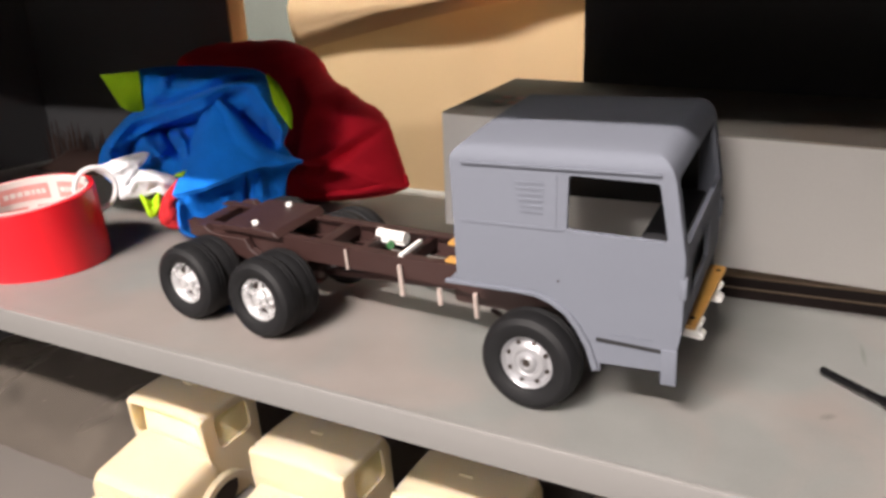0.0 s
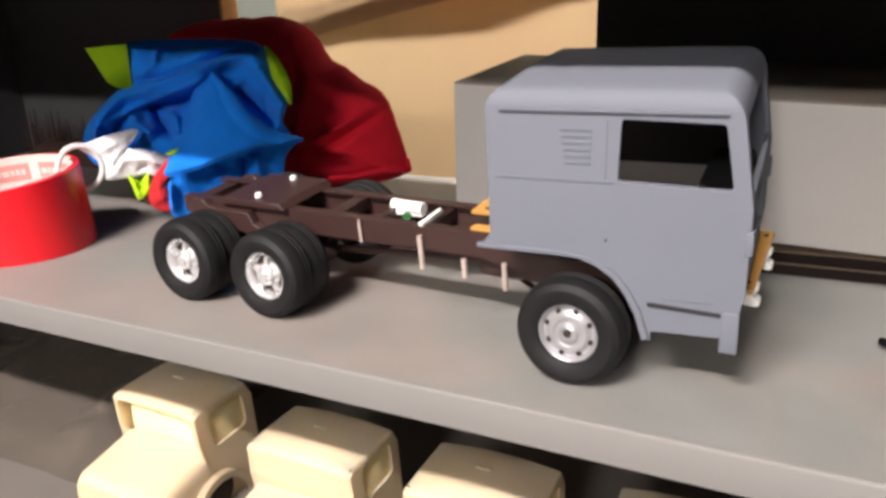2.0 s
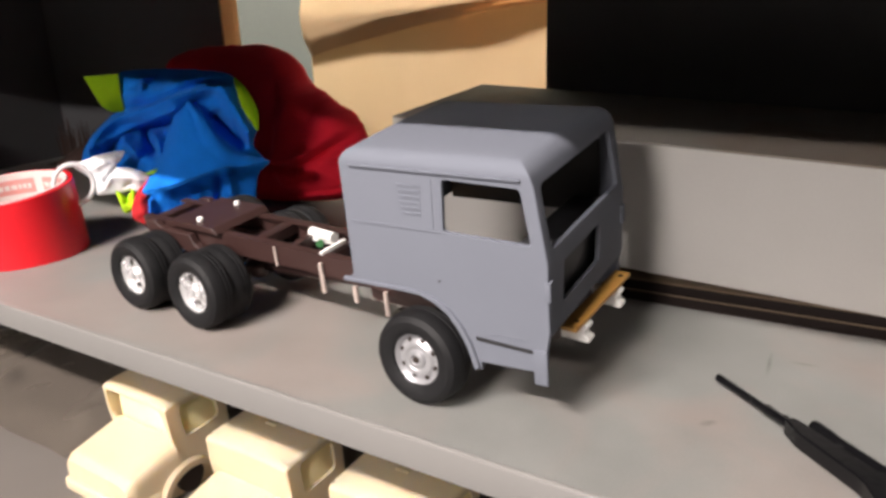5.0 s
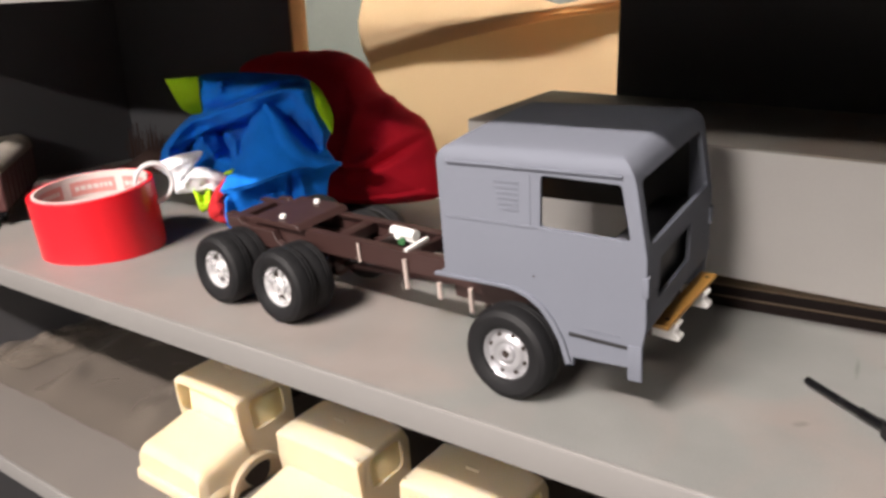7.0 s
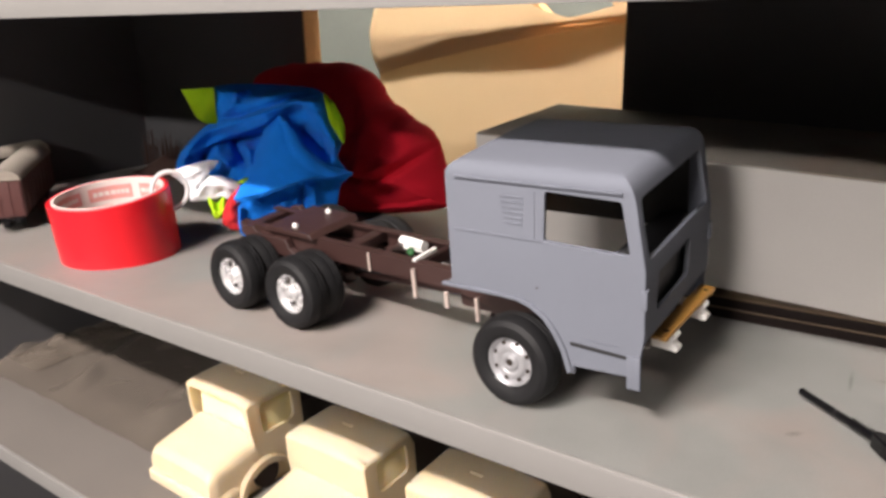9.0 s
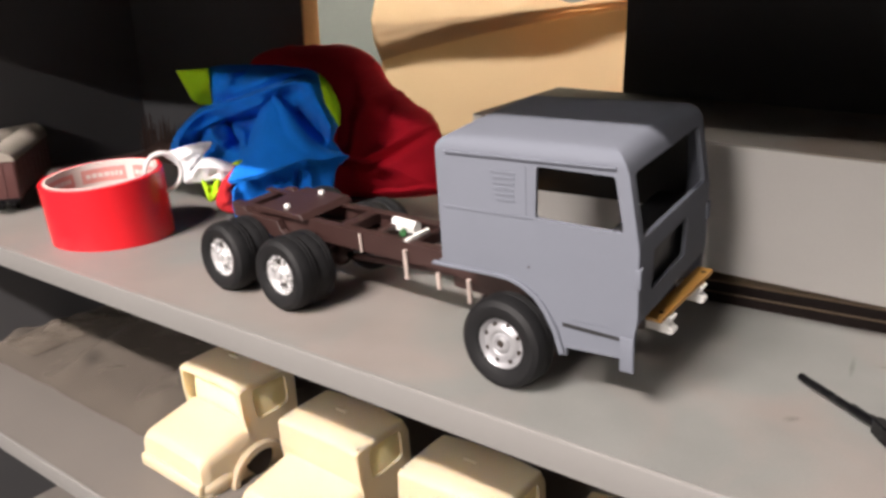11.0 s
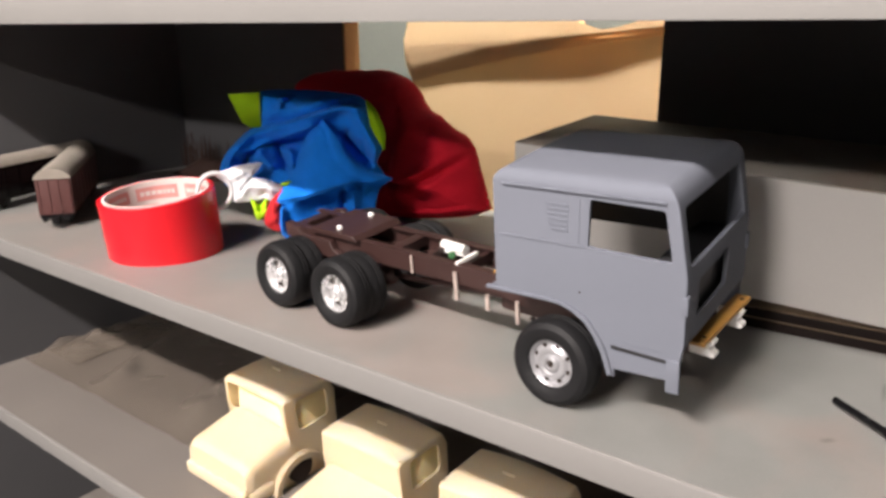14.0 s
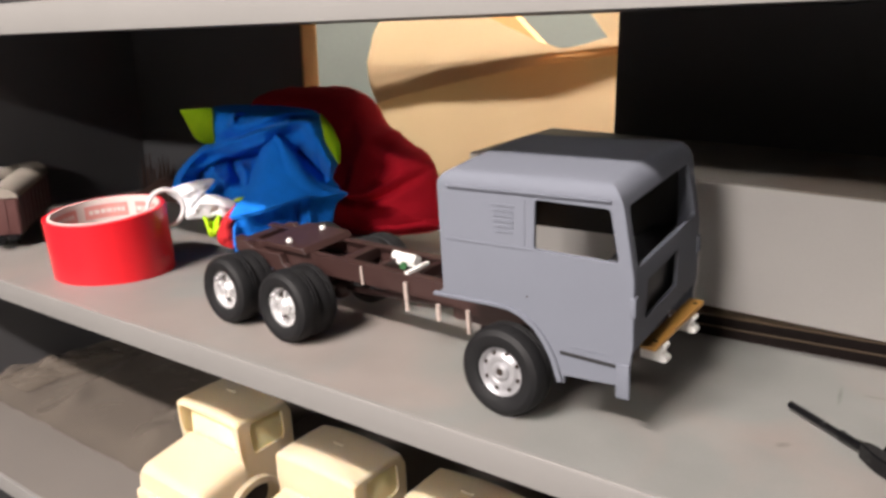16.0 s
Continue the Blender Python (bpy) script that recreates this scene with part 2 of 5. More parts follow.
def carve(bm, cutters):
    """Cuts closed bmeshes out of a closed bmesh and returns the result."""
    me = bpy.data.meshes.new("tmp")
    bmesh.ops.recalc_face_normals(bm, faces=bm.faces)
    bm.to_mesh(me)
    bm.free()
    ob = new("tmp", me)
    tools = []
    for c in cutters:
        bmesh.ops.recalc_face_normals(c, faces=c.faces)
        cm = bpy.data.meshes.new("tmp_tool")
        c.to_mesh(cm)
        c.free()
        t = new("tmp_tool", cm)
        tools.append(t)
        mod = ob.modifiers.new("cut", "BOOLEAN")
        mod.operation, mod.solver, mod.object = "DIFFERENCE", "EXACT", t
    dg = bpy.context.evaluated_depsgraph_get()
    dg.update()
    out = bmesh.new()
    res = bpy.data.meshes.new_from_object(ob.evaluated_get(dg))
    out.from_mesh(res)
    for o in [ob] + tools:
        bpy.data.objects.remove(o)
    bpy.data.meshes.remove(res)
    return out


def round_poly(pts, r, n=4):
    """Rounds the corners of a polygon."""
    out = []
    k = len(pts)
    for i in range(k):
        p0, p1, p2 = Vector(pts[i - 1]), Vector(pts[i]), Vector(pts[(i + 1) % k])
        a, b = (p0 - p1), (p2 - p1)
        ra = min(r, a.length * 0.45, b.length * 0.45)
        a, b = p1 + a.normalized() * ra, p1 + b.normalized() * ra
        for j in range(n + 1):
            t = j / n
            q = a * (1 - t) ** 2 + p1 * 2 * t * (1 - t) + b * t ** 2
            out.append((q.x, q.y))
    return out


def fbm(p, scale, octaves=3):
    return noise.fractal(Vector(p) * scale, 1.0, 2.0, octaves)

# ---- the shelving and the rooms ----
ZS = -0.0012
X_LEFT, X_RIGHT, Y_BACK = -0.79, 0.95, 0.35
OPEN_L, OPEN_R = -0.462, -0.079
PITCH = 0.2205
T_SHELF = 0.017
T_THIN = 0.003


def shelf_board(name, z_top, label):
    bm = bmesh.new()
    # the upper board is a thin sheet with a deep front lip that stands a little forward
    f, board, lip = (0.011, T_THIN, 0.0205) if name == "shelf_1" else (0.0, T_SHELF, T_SHELF)
    box(bm, X_LEFT, X_RIGHT, 0.0005 - f, 0.378 if name == "shelf_2" else Y_BACK, z_top - board, z_top)
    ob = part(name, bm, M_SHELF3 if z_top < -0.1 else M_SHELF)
    tagged(ob, label, "shelf", "shelf boards", "structure")
    bm = bmesh.new()
    box(bm, X_LEFT, X_RIGHT, -0.0015 - f, 0.0005 - f, z_top - lip, z_top - 0.0006, bevel=0.0006)
    part("edging", bm, M_EDGE_UP if z_top > 0.1 else M_EDGE, ob, "smooth grey edge banding")
    bm = bmesh.new()
    box(bm, X_LEFT, X_RIGHT, -0.0016 - f, 0.0016 - f, z_top - 0.0016, z_top + 0.0004, bevel=0.0009)
    part("edging_rim", bm, M_RIM, ob, "slightly paler rim of the edge banding")
    return ob


upper = shelf_board("shelf_1", PITCH, "grey melamine shelf board above the truck")
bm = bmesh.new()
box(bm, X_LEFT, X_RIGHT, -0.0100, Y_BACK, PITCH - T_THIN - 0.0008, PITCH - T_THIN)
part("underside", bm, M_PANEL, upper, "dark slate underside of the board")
shelf_board("shelf_2", ZS, "grey melamine shelf board carrying the model truck")
shelf_board("shelf_3", -0.2100, "dusty grey melamine shelf board under cream cabs")
shelf_board("shelf_4", -0.44, "grey melamine shelf board near the floor")


def structure(name, x0, x1, y0, y1, z0, z1, mat, label, category, bevel=0.0):
    bm = bmesh.new()
    box(bm, x0, x1, y0, y1, z0, z1, bevel=bevel)
    return tagged(part(name, bm, mat), label, category, "", "structure")


structure("side_panel_1", X_LEFT - 0.018, X_LEFT, -0.018, 0.405, -1.0, 0.75, M_PANEL, "slate grey shelving end panel, dark and matt", "panel")
structure("side_panel_2", X_RIGHT, X_RIGHT + 0.018, -0.018, 0.405, -1.0, 0.75, M_PANEL, "slate grey shelving end panel, dark and matt", "panel")
T_BACK = 0.016
structure("back_panel_1", X_LEFT, OPEN_L, Y_BACK, Y_BACK + T_BACK, ZS, PITCH - T_THIN - 0.0008, M_PANEL, "dark slate back panel beside an opening", "panel")
structure("back_panel_2", OPEN_R, X_RIGHT, Y_BACK, Y_BACK + T_BACK, ZS, PITCH - T_THIN - 0.0008, M_PANEL, "dark slate back panel behind the white box", "panel")
structure("back_panel_3", X_LEFT, X_RIGHT, Y_BACK, Y_BACK + T_BACK, -1.0, ZS - T_SHELF, M_PANEL3, "dark brown back board of the lower bays", "panel")
structure("back_panel_4", X_LEFT, X_RIGHT, Y_BACK, Y_BACK + T_BACK, PITCH - T_THIN, 0.75, M_PANEL, "dark slate back panel of the upper bay", "panel")
structure("trim_1", OPEN_L, OPEN_L + 0.003, Y_BACK - 0.001, Y_BACK + T_BACK + 0.006, ZS, PITCH - T_THIN, M_PLY, "raw orange plywood edge of the back panel", "trim")

# the room in front and the room behind
structure("floor", -6.0, 6.0, -8.0, 3.0, -1.05, -1.0, M_CONCRETE, "worn grey concrete floor of the workshop", "floor")
structure("ceiling", -6.0, 6.0, -8.0, 3.0, 1.90, 1.95, M_PLASTER, "off-white plastered workshop ceiling", "ceiling")
structure("wall_south", -6.0, 6.0, -8.1, -8.0, -1.0, 1.90, M_PLASTER, "off-white plastered workshop wall", "wall")
structure("wall_west", -6.1, -6.0, -8.1, 3.0, -1.0, 1.90, M_PLASTER, "off-white plastered workshop wall", "wall")
structure("wall_east", 6.0, 6.1, -8.1, 3.0, -1.0, 1.90, M_PLASTER, "off-white plastered workshop wall", "wall")
structure("wall_north", -6.0, 6.0, 1.15, 1.25, -1.0, 1.90, M_REARWALL, "mottled grey-green wall behind the shelving", "wall")
structure("partition", -6.0, X_LEFT - 0.018, 0.30, 0.40, -1.0, 1.90, M_PLASTER, "plastered partition beside the shelving", "wall")
structure("partition_2", X_RIGHT + 0.018, 6.0, 0.30, 0.40, -1.0, 1.90, M_PLASTER, "plastered partition beside the shelving", "wall")
structure("partition_3", X_LEFT - 0.018, X_RIGHT + 0.018, 0.30, 0.40, 0.75, 1.90, M_PLASTER, "plastered partition above the shelving", "wall")


def tube_fixture(place, length, axis):
    """A batten with its tube, above the lamp at that place."""
    f = thing("ceiling_light", Matrix.Translation(place) @ pose(0, 0, 0, 0, 0, axis), "white ceiling batten with a fluorescent tube", "lamp", "ceiling lights")
    bm = bmesh.new()
    box(bm, -length / 2, length / 2, -0.05, 0.05, 0.07, 0.12, bevel=0.006)
    part("housing", bm, M_WHITE, f)
    for x in (-length * 0.3, length * 0.3):
        bm = bmesh.new()
        rod(bm, (x, 0, 0.12), (x, 0, 1.90 - place[2]), 0.004, seg=8)
        part("hanger", bm, M_PINMETAL, f, "thin metal hanger")
    bm = bmesh.new()
    rod(bm, (-length / 2, 0, 0.05), (length / 2, 0, 0.05), 0.013)
    part("tube", bm, M_DIFFUSER, f, "white glass tube")


tube_fixture(LAMP_NEAR, 0.85, 0)
tube_fixture(LAMP_FAR, 1.2, 0)
tube_fixture(LAMP_REAR, 1.4, 0)


# ---- kraft paper in the room behind ----
def kraft():
    k = thing("kraft_paper_sheet", Matrix.Translation((0, 0, 0)), "large tan kraft paper sheet with a curled torn flap", "paper")
    YP = 0.70

    def graph(pts, x):
        """Height at x on a line through a few points."""
        if x <= pts[0][0]:
            return pts[0][1]
        for (x0, z0), (x1, z1) in zip(pts, pts[1:]):
            if x <= x1:
                return z0 + (z1 - z0) * (x - x0) / (x1 - x0)
        return pts[-1][1]

    def soft(pts, x, w=0.018):
        return sum(graph(pts, x + w * k / 3) for k in range(-3, 4)) / 7

    FOLD = [(-0.72, 0.0915), (-0.645, 0.1075), (-0.548, 0.1285), (-0.449, 0.1490), (-0.358, 0.1649), (-0.300, 0.1730), (-0.230, 0.1805), (-0.10, 0.195)]
    BELLY = [(-0.72, 0.165), (-0.657, 0.166), (-0.546, 0.169), (-0.450, 0.1747), (-0.354, 0.1825), (-0.300, 0.1862), (-0.238, 0.1930), (-0.10, 0.208)]
    TORN = [(-0.72, 0.34), (-0.589, 0.30), (-0.4557, 0.2445), (-0.4036, 0.2228), (-0.3464, 0.2004), (-0.3055, 0.1880), (-0.2758, 0.1938), (-0.2457, 0.2020), (-0.10, 0.214)]
    OUT = [(-0.72, 0.0128), (-0.55, 0.0130), (-0.45, 0.0145), (-0.36, 0.0155), (-0.31, 0.0152), (-0.276, 0.0125), (-0.230, 0.0100), (-0.10, 0.0070)]
    EDGE = [(0.08, -0.6500), (0.1078, -0.6575), (0.1337, -0.6656), (0.1706, -0.6697), (0.216, -0.6591), (0.2441, -0.6400), (0.30, -0.6000)]

    def back(x, z):
        return YP + 0.06 * max(z, 0) + 0.0012 * math.sin(11 * x + 1)

    def sheet(u, v):
        x0 = -0.640 - 0.018 * min(1, max(0, v))
        x = x0 + (0.150 - x0) * u
        z0, zb = soft(FOLD, x), soft(BELLY, x)
        z = -0.150 + (zb + 0.1505) * v
        # behind the flap the sheet follows it up to the tear
        d = max(0.0, min(1.0, (z - z0) / (zb - z0)))
        return Vector((x, back(x, z) - max(0.0, soft(OUT, x) - 0.0014) * d ** 1.5, z))
    bm = bmesh.new()
    grid_sheet(bm, sheet, 80, 90)
    bmesh.ops.solidify(bm, geom=bm.faces[:], thickness=0.0008)
    part("back_sheet", bm, M_KRAFT, k)

    # what is left of the sheet beside the tear
    def remnant(u, v):
        z = 0.196 + 0.15 * v
        x0 = -0.2440 - 0.0381 * (z - 0.2018) / 0.0455
        x = x0 + (0.150 - x0) * u
        return Vector((x, back(x, z) - 0.0045, z))
    bm = bmesh.new()
    grid_sheet(bm, remnant, 20, 10)
    bmesh.ops.solidify(bm, geom=bm.faces[:], thickness=0.0008)
    part("side_remnant", bm, M_KRAFT, k, "tan sheet with a torn slanting edge")

    # the flap that has rolled forward over a rounded fold
    def flap(u, v):
        x = -0.672 + 0.56 * u ** 1.15
        z0, zb, top = soft(FOLD, x), soft(BELLY, x), max(graph(TORN, x), soft(BELLY, x) + 0.0030)
        z = z0 + (zb - z0) * v / 0.45 if v < 0.45 else zb + (top - zb) * (v - 0.45) / 0.55
        if z < zb:
            d = (z - z0) / (zb - z0)
            out = 0.0032 + (soft(OUT, x) - 0.0026) * math.sin(math.pi / 2 * d) ** 0.85
        else:
            out = 0.0006 + soft(OUT, x) * (1 - 0.5 * min(1, (z - zb) / 0.10) ** 1.3)
        # the free side edge bends back
        near = max(0.0, 1 - u / 0.05)
        out -= 0.006 * near ** 2
        x += (graph(EDGE, z) + 0.672) * max(0.0, 1 - u / 0.16)
        return Vector((x, back(x, z) - out + 0.0006 * fbm((x, 0, z), 18, 2), z))
    bm = bmesh.new()
    grid_sheet(bm, flap, 110, 60)
    bmesh.ops.solidify(bm, geom=bm.faces[:], thickness=0.0008)
    part("curled_flap", bm, M_KRAFT, k, "tan flap curled forward with a rounded fold")


kraft()
lath = thing("timber_lath", Matrix.Translation((0, 0, 0)), "orange raw timber lath leaning behind the torn paper", "timber")
bm = bmesh.new()
prism(bm, [(-0.545, 0.300), (-0.491, 0.300), (-0.200, 0.036), (-0.200, -1.0), (-0.225, -1.0), (-0.245, 0.028)], 0.765, 0.785)
part("lath", bm, M_PLY, lath, bevel=0.001)

# ---- the model truck ----
BODY_ROLL = 6.4
truck = thing("model_truck", pose(0, 0.031, ZS, 0, 0, -3.0), "unfinished grey primed six-wheel truck model on bare brown chassis", "model truck")
BODY = Matrix.Translation((0, 0.006, 0.03 - ZS)) @ pose(0, 0, 0, BODY_ROLL, 0, 0) @ Matrix.Translation((0, -0.006, -0.03))
R_TYRE = 0.0247
HALF = 0.049


def wheel(name, x, y, side, dished, dual):
    """A wheel whose outer face lies at y and looks to side (-1: near)."""
    lift = 0.0072 if dual and side > 0 else 0.0
    m = Matrix.Translation((x, y, R_TYRE + lift)) @ pose(0, 0, 0, 90 if side < 0 else -90, 0, 0)
    w = new(name)
    w.empty_display_size = 0.005
    w.parent = truck
    w.matrix_basis = m
    tw = 0.0125
    R = R_TYRE
    for k in range(2 if dual else 1):
        off = -k * (tw + 0.0015)
        bm = bmesh.new()
        prof = [(0.0131, -0.001), (0.0139, 0.0022), (0.0172, 0.0040), (0.0205, 0.0040), (0.0231, 0.0022), (0.0242, -0.0006),
                (R, -0.0034), (R, -0.0052), (R - 0.0005, -0.0054), (R - 0.0005, -0.0060), (R, -0.0062), (R, -0.0078), (R - 0.0005, -0.0080), (R - 0.0005, -0.0086), (R, -0.0088), (R, -0.0098),
                (0.0241, -0.0112), (0.0212, -0.0124), (0.0155, -0.0124), (0.0131, -0.0110)]
        rings = lathe(bm, [(r, h + off) for r, h in prof], seg=56)
        for i in range(56):
            j = (i + 1) % 56
            bm.faces.new((rings[-1][i], rings[-1][j], rings[0][j], rings[0][i]))
        part("tyre", bm, M_TYRE, w, "matt black rubber tyre")
    bm = bmesh.new()
    if dished:
        # deep chromed rear rim with a raised hub
        prof = [(0.0127, -0.0016), (0.0128, 0.0008), (0.0120, 0.0010), (0.0113, -0.0004), (0.0108, -0.0050), (0.0095, -0.0056), (0.0070, -0.0050), (0.0062, -0.0030), (0.0052, -0.0026),
                (0.0050, 0.0005), (0.0042, 0.0012), (0.0028, 0.0014), (0.0024, 0.0030), (0.0012, 0.0034)]
    else:
        prof = [(0.0127, -0.0016), (0.0129, 0.0006), (0.0123, 0.0012), (0.0115, 0.0004), (0.0108, -0.0012), (0.0096, -0.0010), (0.0078, 0.0008), (0.0062, 0.0010), (0.0056, 0.0002),
                (0.0046, 0.0000), (0.0040, 0.0014), (0.0026, 0.0020), (0.0022, 0.0012), (0.0010, 0.0012)]
    rings = lathe(bm, [(r * (1.045 if dished else 1.075), h) for r, h in prof], seg=48)
    cap(bm, rings[-1])
    rim = part("rim", bm, M_CHROME if dished else M_SILVER, w, "bright chromed dished rim" if dished else "silver painted disc rim")
    if dished:
        # shade of the recess, laid in as a near-black ring
        bm = bmesh.new()
        rings = lathe(bm, [(0.0106, -0.0046), (0.0060, -0.0040)], seg=40)
        part("rim_recess", bm, M_HOLE_SHADE, rim, "dark ring painting the shade in the rim recess")
    if dished:
        for i in range(5):
            bm = bmesh.new()
            box(bm, 0.0040, 0.0104, -0.0013, 0.0013, -0.0050, -0.0012, m=pose(0, 0, 0, 0, 0, math.degrees(2 * math.pi * i / 5 + 0.3)), bevel=0.0004)
            part("spoke", bm, M_CHROME, rim)
    else:
        for i in range(8):
            # hand holes are not cut: near-black discs paint their shade
            a = 2 * math.pi * (i + 0.62) / 8
            bm = bmesh.new()
            rod(bm, (0.0103 * math.cos(a), 0.0103 * math.sin(a), -0.0014), (0.0103 * math.cos(a), 0.0103 * math.sin(a), -0.0002), 0.00115, seg=12)
            part("vent_hole", bm, M_HOLE_SHADE, rim, "dark disc painting the shade of a round hand hole")
        # the bore's shade is a near-black disc on the hub
        bm = bmesh.new()
        rod(bm, (0, 0, 0.0008), (0, 0, 0.00155), 0.0019, seg=16)
        part("hub_bore", bm, M_HOLE_SHADE, rim, "dark disc painting the shade in the hub bore")
    return w


X_MID, X_REAR = -0.1715, -0.2335
for side, y in ((-1, -0.0035), (1, 2 * HALF)):
    wheel("wheel", 0.0012, y, side, False, False)
    wheel("wheel", X_MID, y, side, True, True)
    wheel("wheel", X_REAR, y, side, True, True)


def tpart(name, bm, mat, label="", bevel=0.0, parent=None, seat=None):
    bmesh.ops.transform(bm, verts=bm.verts[:], matrix=BODY if seat is None else seat)
    return part(name, bm, mat, parent or truck, label, bevel=bevel)


# chassis rails: channels that sink towards the front axle
for y0, s in ((0.0310, 1), (0.0670, -1)):
    bm = bmesh.new()
    prof = [(-0.262, 0.0485), (-0.262, 0.0395), (-0.250, 0.0375), (-0.115, 0.0375), (-0.105, 0.036), (-0.055, 0.036), (-0.020, 0.030), (0.050, 0.030), (0.062, 0.033), (0.062, 0.042), (-0.015, 0.043), (-0.040, 0.0485)]
    prism(bm, prof, y0 - 0.0008, y0 + 0.0008)
    top = y0 + s * 0.0025
    box(bm, -0.262, -0.040, min(y0 - 0.0008, top + s * 0.0025), max(y0 + 0.0008, top + s * 0.0025), 0.0485, 0.0497)
    box(bm, -0.250, -0.055, min(y0 - 0.0008, top + s * 0.0025), max(y0 + 0.0008, top + s * 0.0025), 0.0363, 0.0374)
    tpart("chassis_rail", bm, M_FRAME, "oxide brown plastic chassis rail")
for x, w, z0, z1 in ((-0.258, 0.010, 0.040, 0.0480), (-0.155, 0.009, 0.041, 0.0485), (-0.126, 0.004, 0.040, 0.047), (-0.094, 0.005, 0.040, 0.047), (-0.052, 0.006, 0.037, 0.0475), (0.045, 0.008, 0.031, 0.040)):
    bm = bmesh.new()
    box(bm, x, x + w, 0.0320, 0.0660, z0, z1, bevel=0.0005)
    tpart("cross_member", bm, M_FRAME)
# rear deck plate with turned-down wings
bm = bmesh.new()
prism(bm, [(-0.228, 0.0497), (-0.226, 0.0535), (-0.182, 0.0535), (-0.178, 0.0497)], 0.026, 0.072)
tpart("deck_plate", bm, M_FRAME, "brown raised plate over the rear axles", bevel=0.0005)
for y in (0.0335, 0.0655):
    bm = bmesh.new()
    lathe(bm, [(0.0022, 0.0535), (0.0022, 0.0552), (0.0016, 0.0560), (0.0004, 0.0562)], m=Matrix.Translation((-0.2025, y, 0)), seg=14)
    tpart("bolt", bm, M_WHITE, "white plastic bolt head")
for y in (0.0240, 0.0690):
    bm = bmesh.new()
    pts = [(-0.252, 0.044), (-0.250, 0.0500), (-0.240, 0.0512), (-0.236, 0.0475), (-0.226, 0.0465), (-0.205, 0.0465), (-0.202, 0.040), (-0.190, 0.034), (-0.196, 0.030), (-0.212, 0.034), (-0.230, 0.036)]
    prism(bm, pts, y, y + 0.005)
    tpart("suspension_bracket", bm, M_FRAME, bevel=0.0004)
for x in (X_MID, X_REAR, 0.0):
    bm = bmesh.new()
    rod(bm, (x, 0.012 if x < -0.1 else 0.010, R_TYRE), (x, 0.086 if x < -0.1 else 0.088, R_TYRE + (0.0064 if x < -0.1 else 0.0)), 0.0032, seg=16)
    if x < -0.1:
        bmesh.ops.create_uvsphere(bm, u_segments=16, v_segments=10, radius=0.0085, matrix=Matrix.Translation((x, HALF, R_TYRE + 0.001)))
    part("axle", bm, M_FRAME, truck, "brown axle tube")
for y in (0.0300, 0.0680):
    bm = bmesh.new()

    def leaf(u, v, y=y):
        x = -0.245 + 0.085 * u
        return Vector((x, y - 0.0025 + 0.005 * v, 0.026 + 0.008 * (2 * u - 1) ** 2))
    grid_sheet(bm, leaf, 16, 2)
    bmesh.ops.solidify(bm, geom=bm.faces[:], thickness=0.004)
    part("leaf_spring", bm, M_FRAME, truck)
    bm = bmesh.new()
    grid_sheet(bm, lambda u, v, y=y: Vector((-0.035 + 0.07 * u, y - 0.0025 + 0.005 * v, 0.024 + 0.008 * (2 * u - 1) ** 2)), 16, 2)
    bmesh.ops.solidify(bm, geom=bm.faces[:], thickness=0.003)
    part("leaf_spring", bm, M_FRAME, truck)
bm = bmesh.new()
rod(bm, (-0.165, HALF, 0.026), (-0.045, HALF, 0.034), 0.0022)
part("drive_shaft", bm, M_FRAME, truck)
bm = bmesh.new()
box(bm, -0.062, 0.020, 0.036, 0.062, 0.024, 0.046, bevel=0.003)
tpart("gearbox", bm, M_FRAME, "dark brown gearbox block", parent=truck)
# metal pins through the near rail
for x, z0, z1, r in ((-0.1290, 0.0365, 0.0490, 0.0009), (-0.0915, 0.0262, 0.0450, 0.0015), (-0.0665, 0.0250, 0.0352, 0.0015), (-0.0440, 0.0215, 0.0360, 0.0014)):
    bm = bmesh.new()
    rod(bm, (x, 0.0290, z0), (x, 0.0290, z1), r, seg=10)
    tpart("pin", bm, M_PINMETAL, "bare metal pin")
bm = bmesh.new()
rod(bm, (-0.1255, 0.0588, 0.0478), (-0.1045, 0.0566, 0.0478), 0.0034, seg=18)
box(bm, -0.1250, -0.1050, 0.0553, 0.0600, 0.0435, 0.0470)
tpart("white_spacer", bm, M_WHITE, "white styrene spacer block")
bm = bmesh.new()
box(bm, -0.0012, 0.0012, -0.0100, 0.0100, -0.0013, 0.0013, m=pose(-0.0905, 0.0405, 0.0505, 3, 0, -4), bevel=0.0003)
tpart("white_strip", bm, M_WHITE, "short white styrene strip")
bm = bmesh.new()
lathe(bm, [(0.0024, -0.001), (0.0024, 0.001), (0.0008, 0.001), (0.0008, -0.001)], m=pose(-0.113, 0.0520, 0.0445, 90, 0, 20), seg=16)
tpart("green_clip", bm, M_GREEN, "small green plastic clip")
# drilled plywood plate behind the cab, and the plank at the bumper
bm = bmesh.new()
prism(bm, [(-0.0715, 0.0500), (-0.0300, 0.0500), (-0.0300, 0.0740), (-0.0600, 0.0740), (-0.0715, 0.0700)], 0.0512, 0.0532, m=Matrix(((1, 0, 0, 0), (0, 0, 1, 0), (0, 1, 0, 0), (0, 0, 0, 1))))
ply = carve(bm, [])
plate = tpart("plywood_plate", ply, M_WOOD, "drilled orange plywood plate", bevel=0.0003)
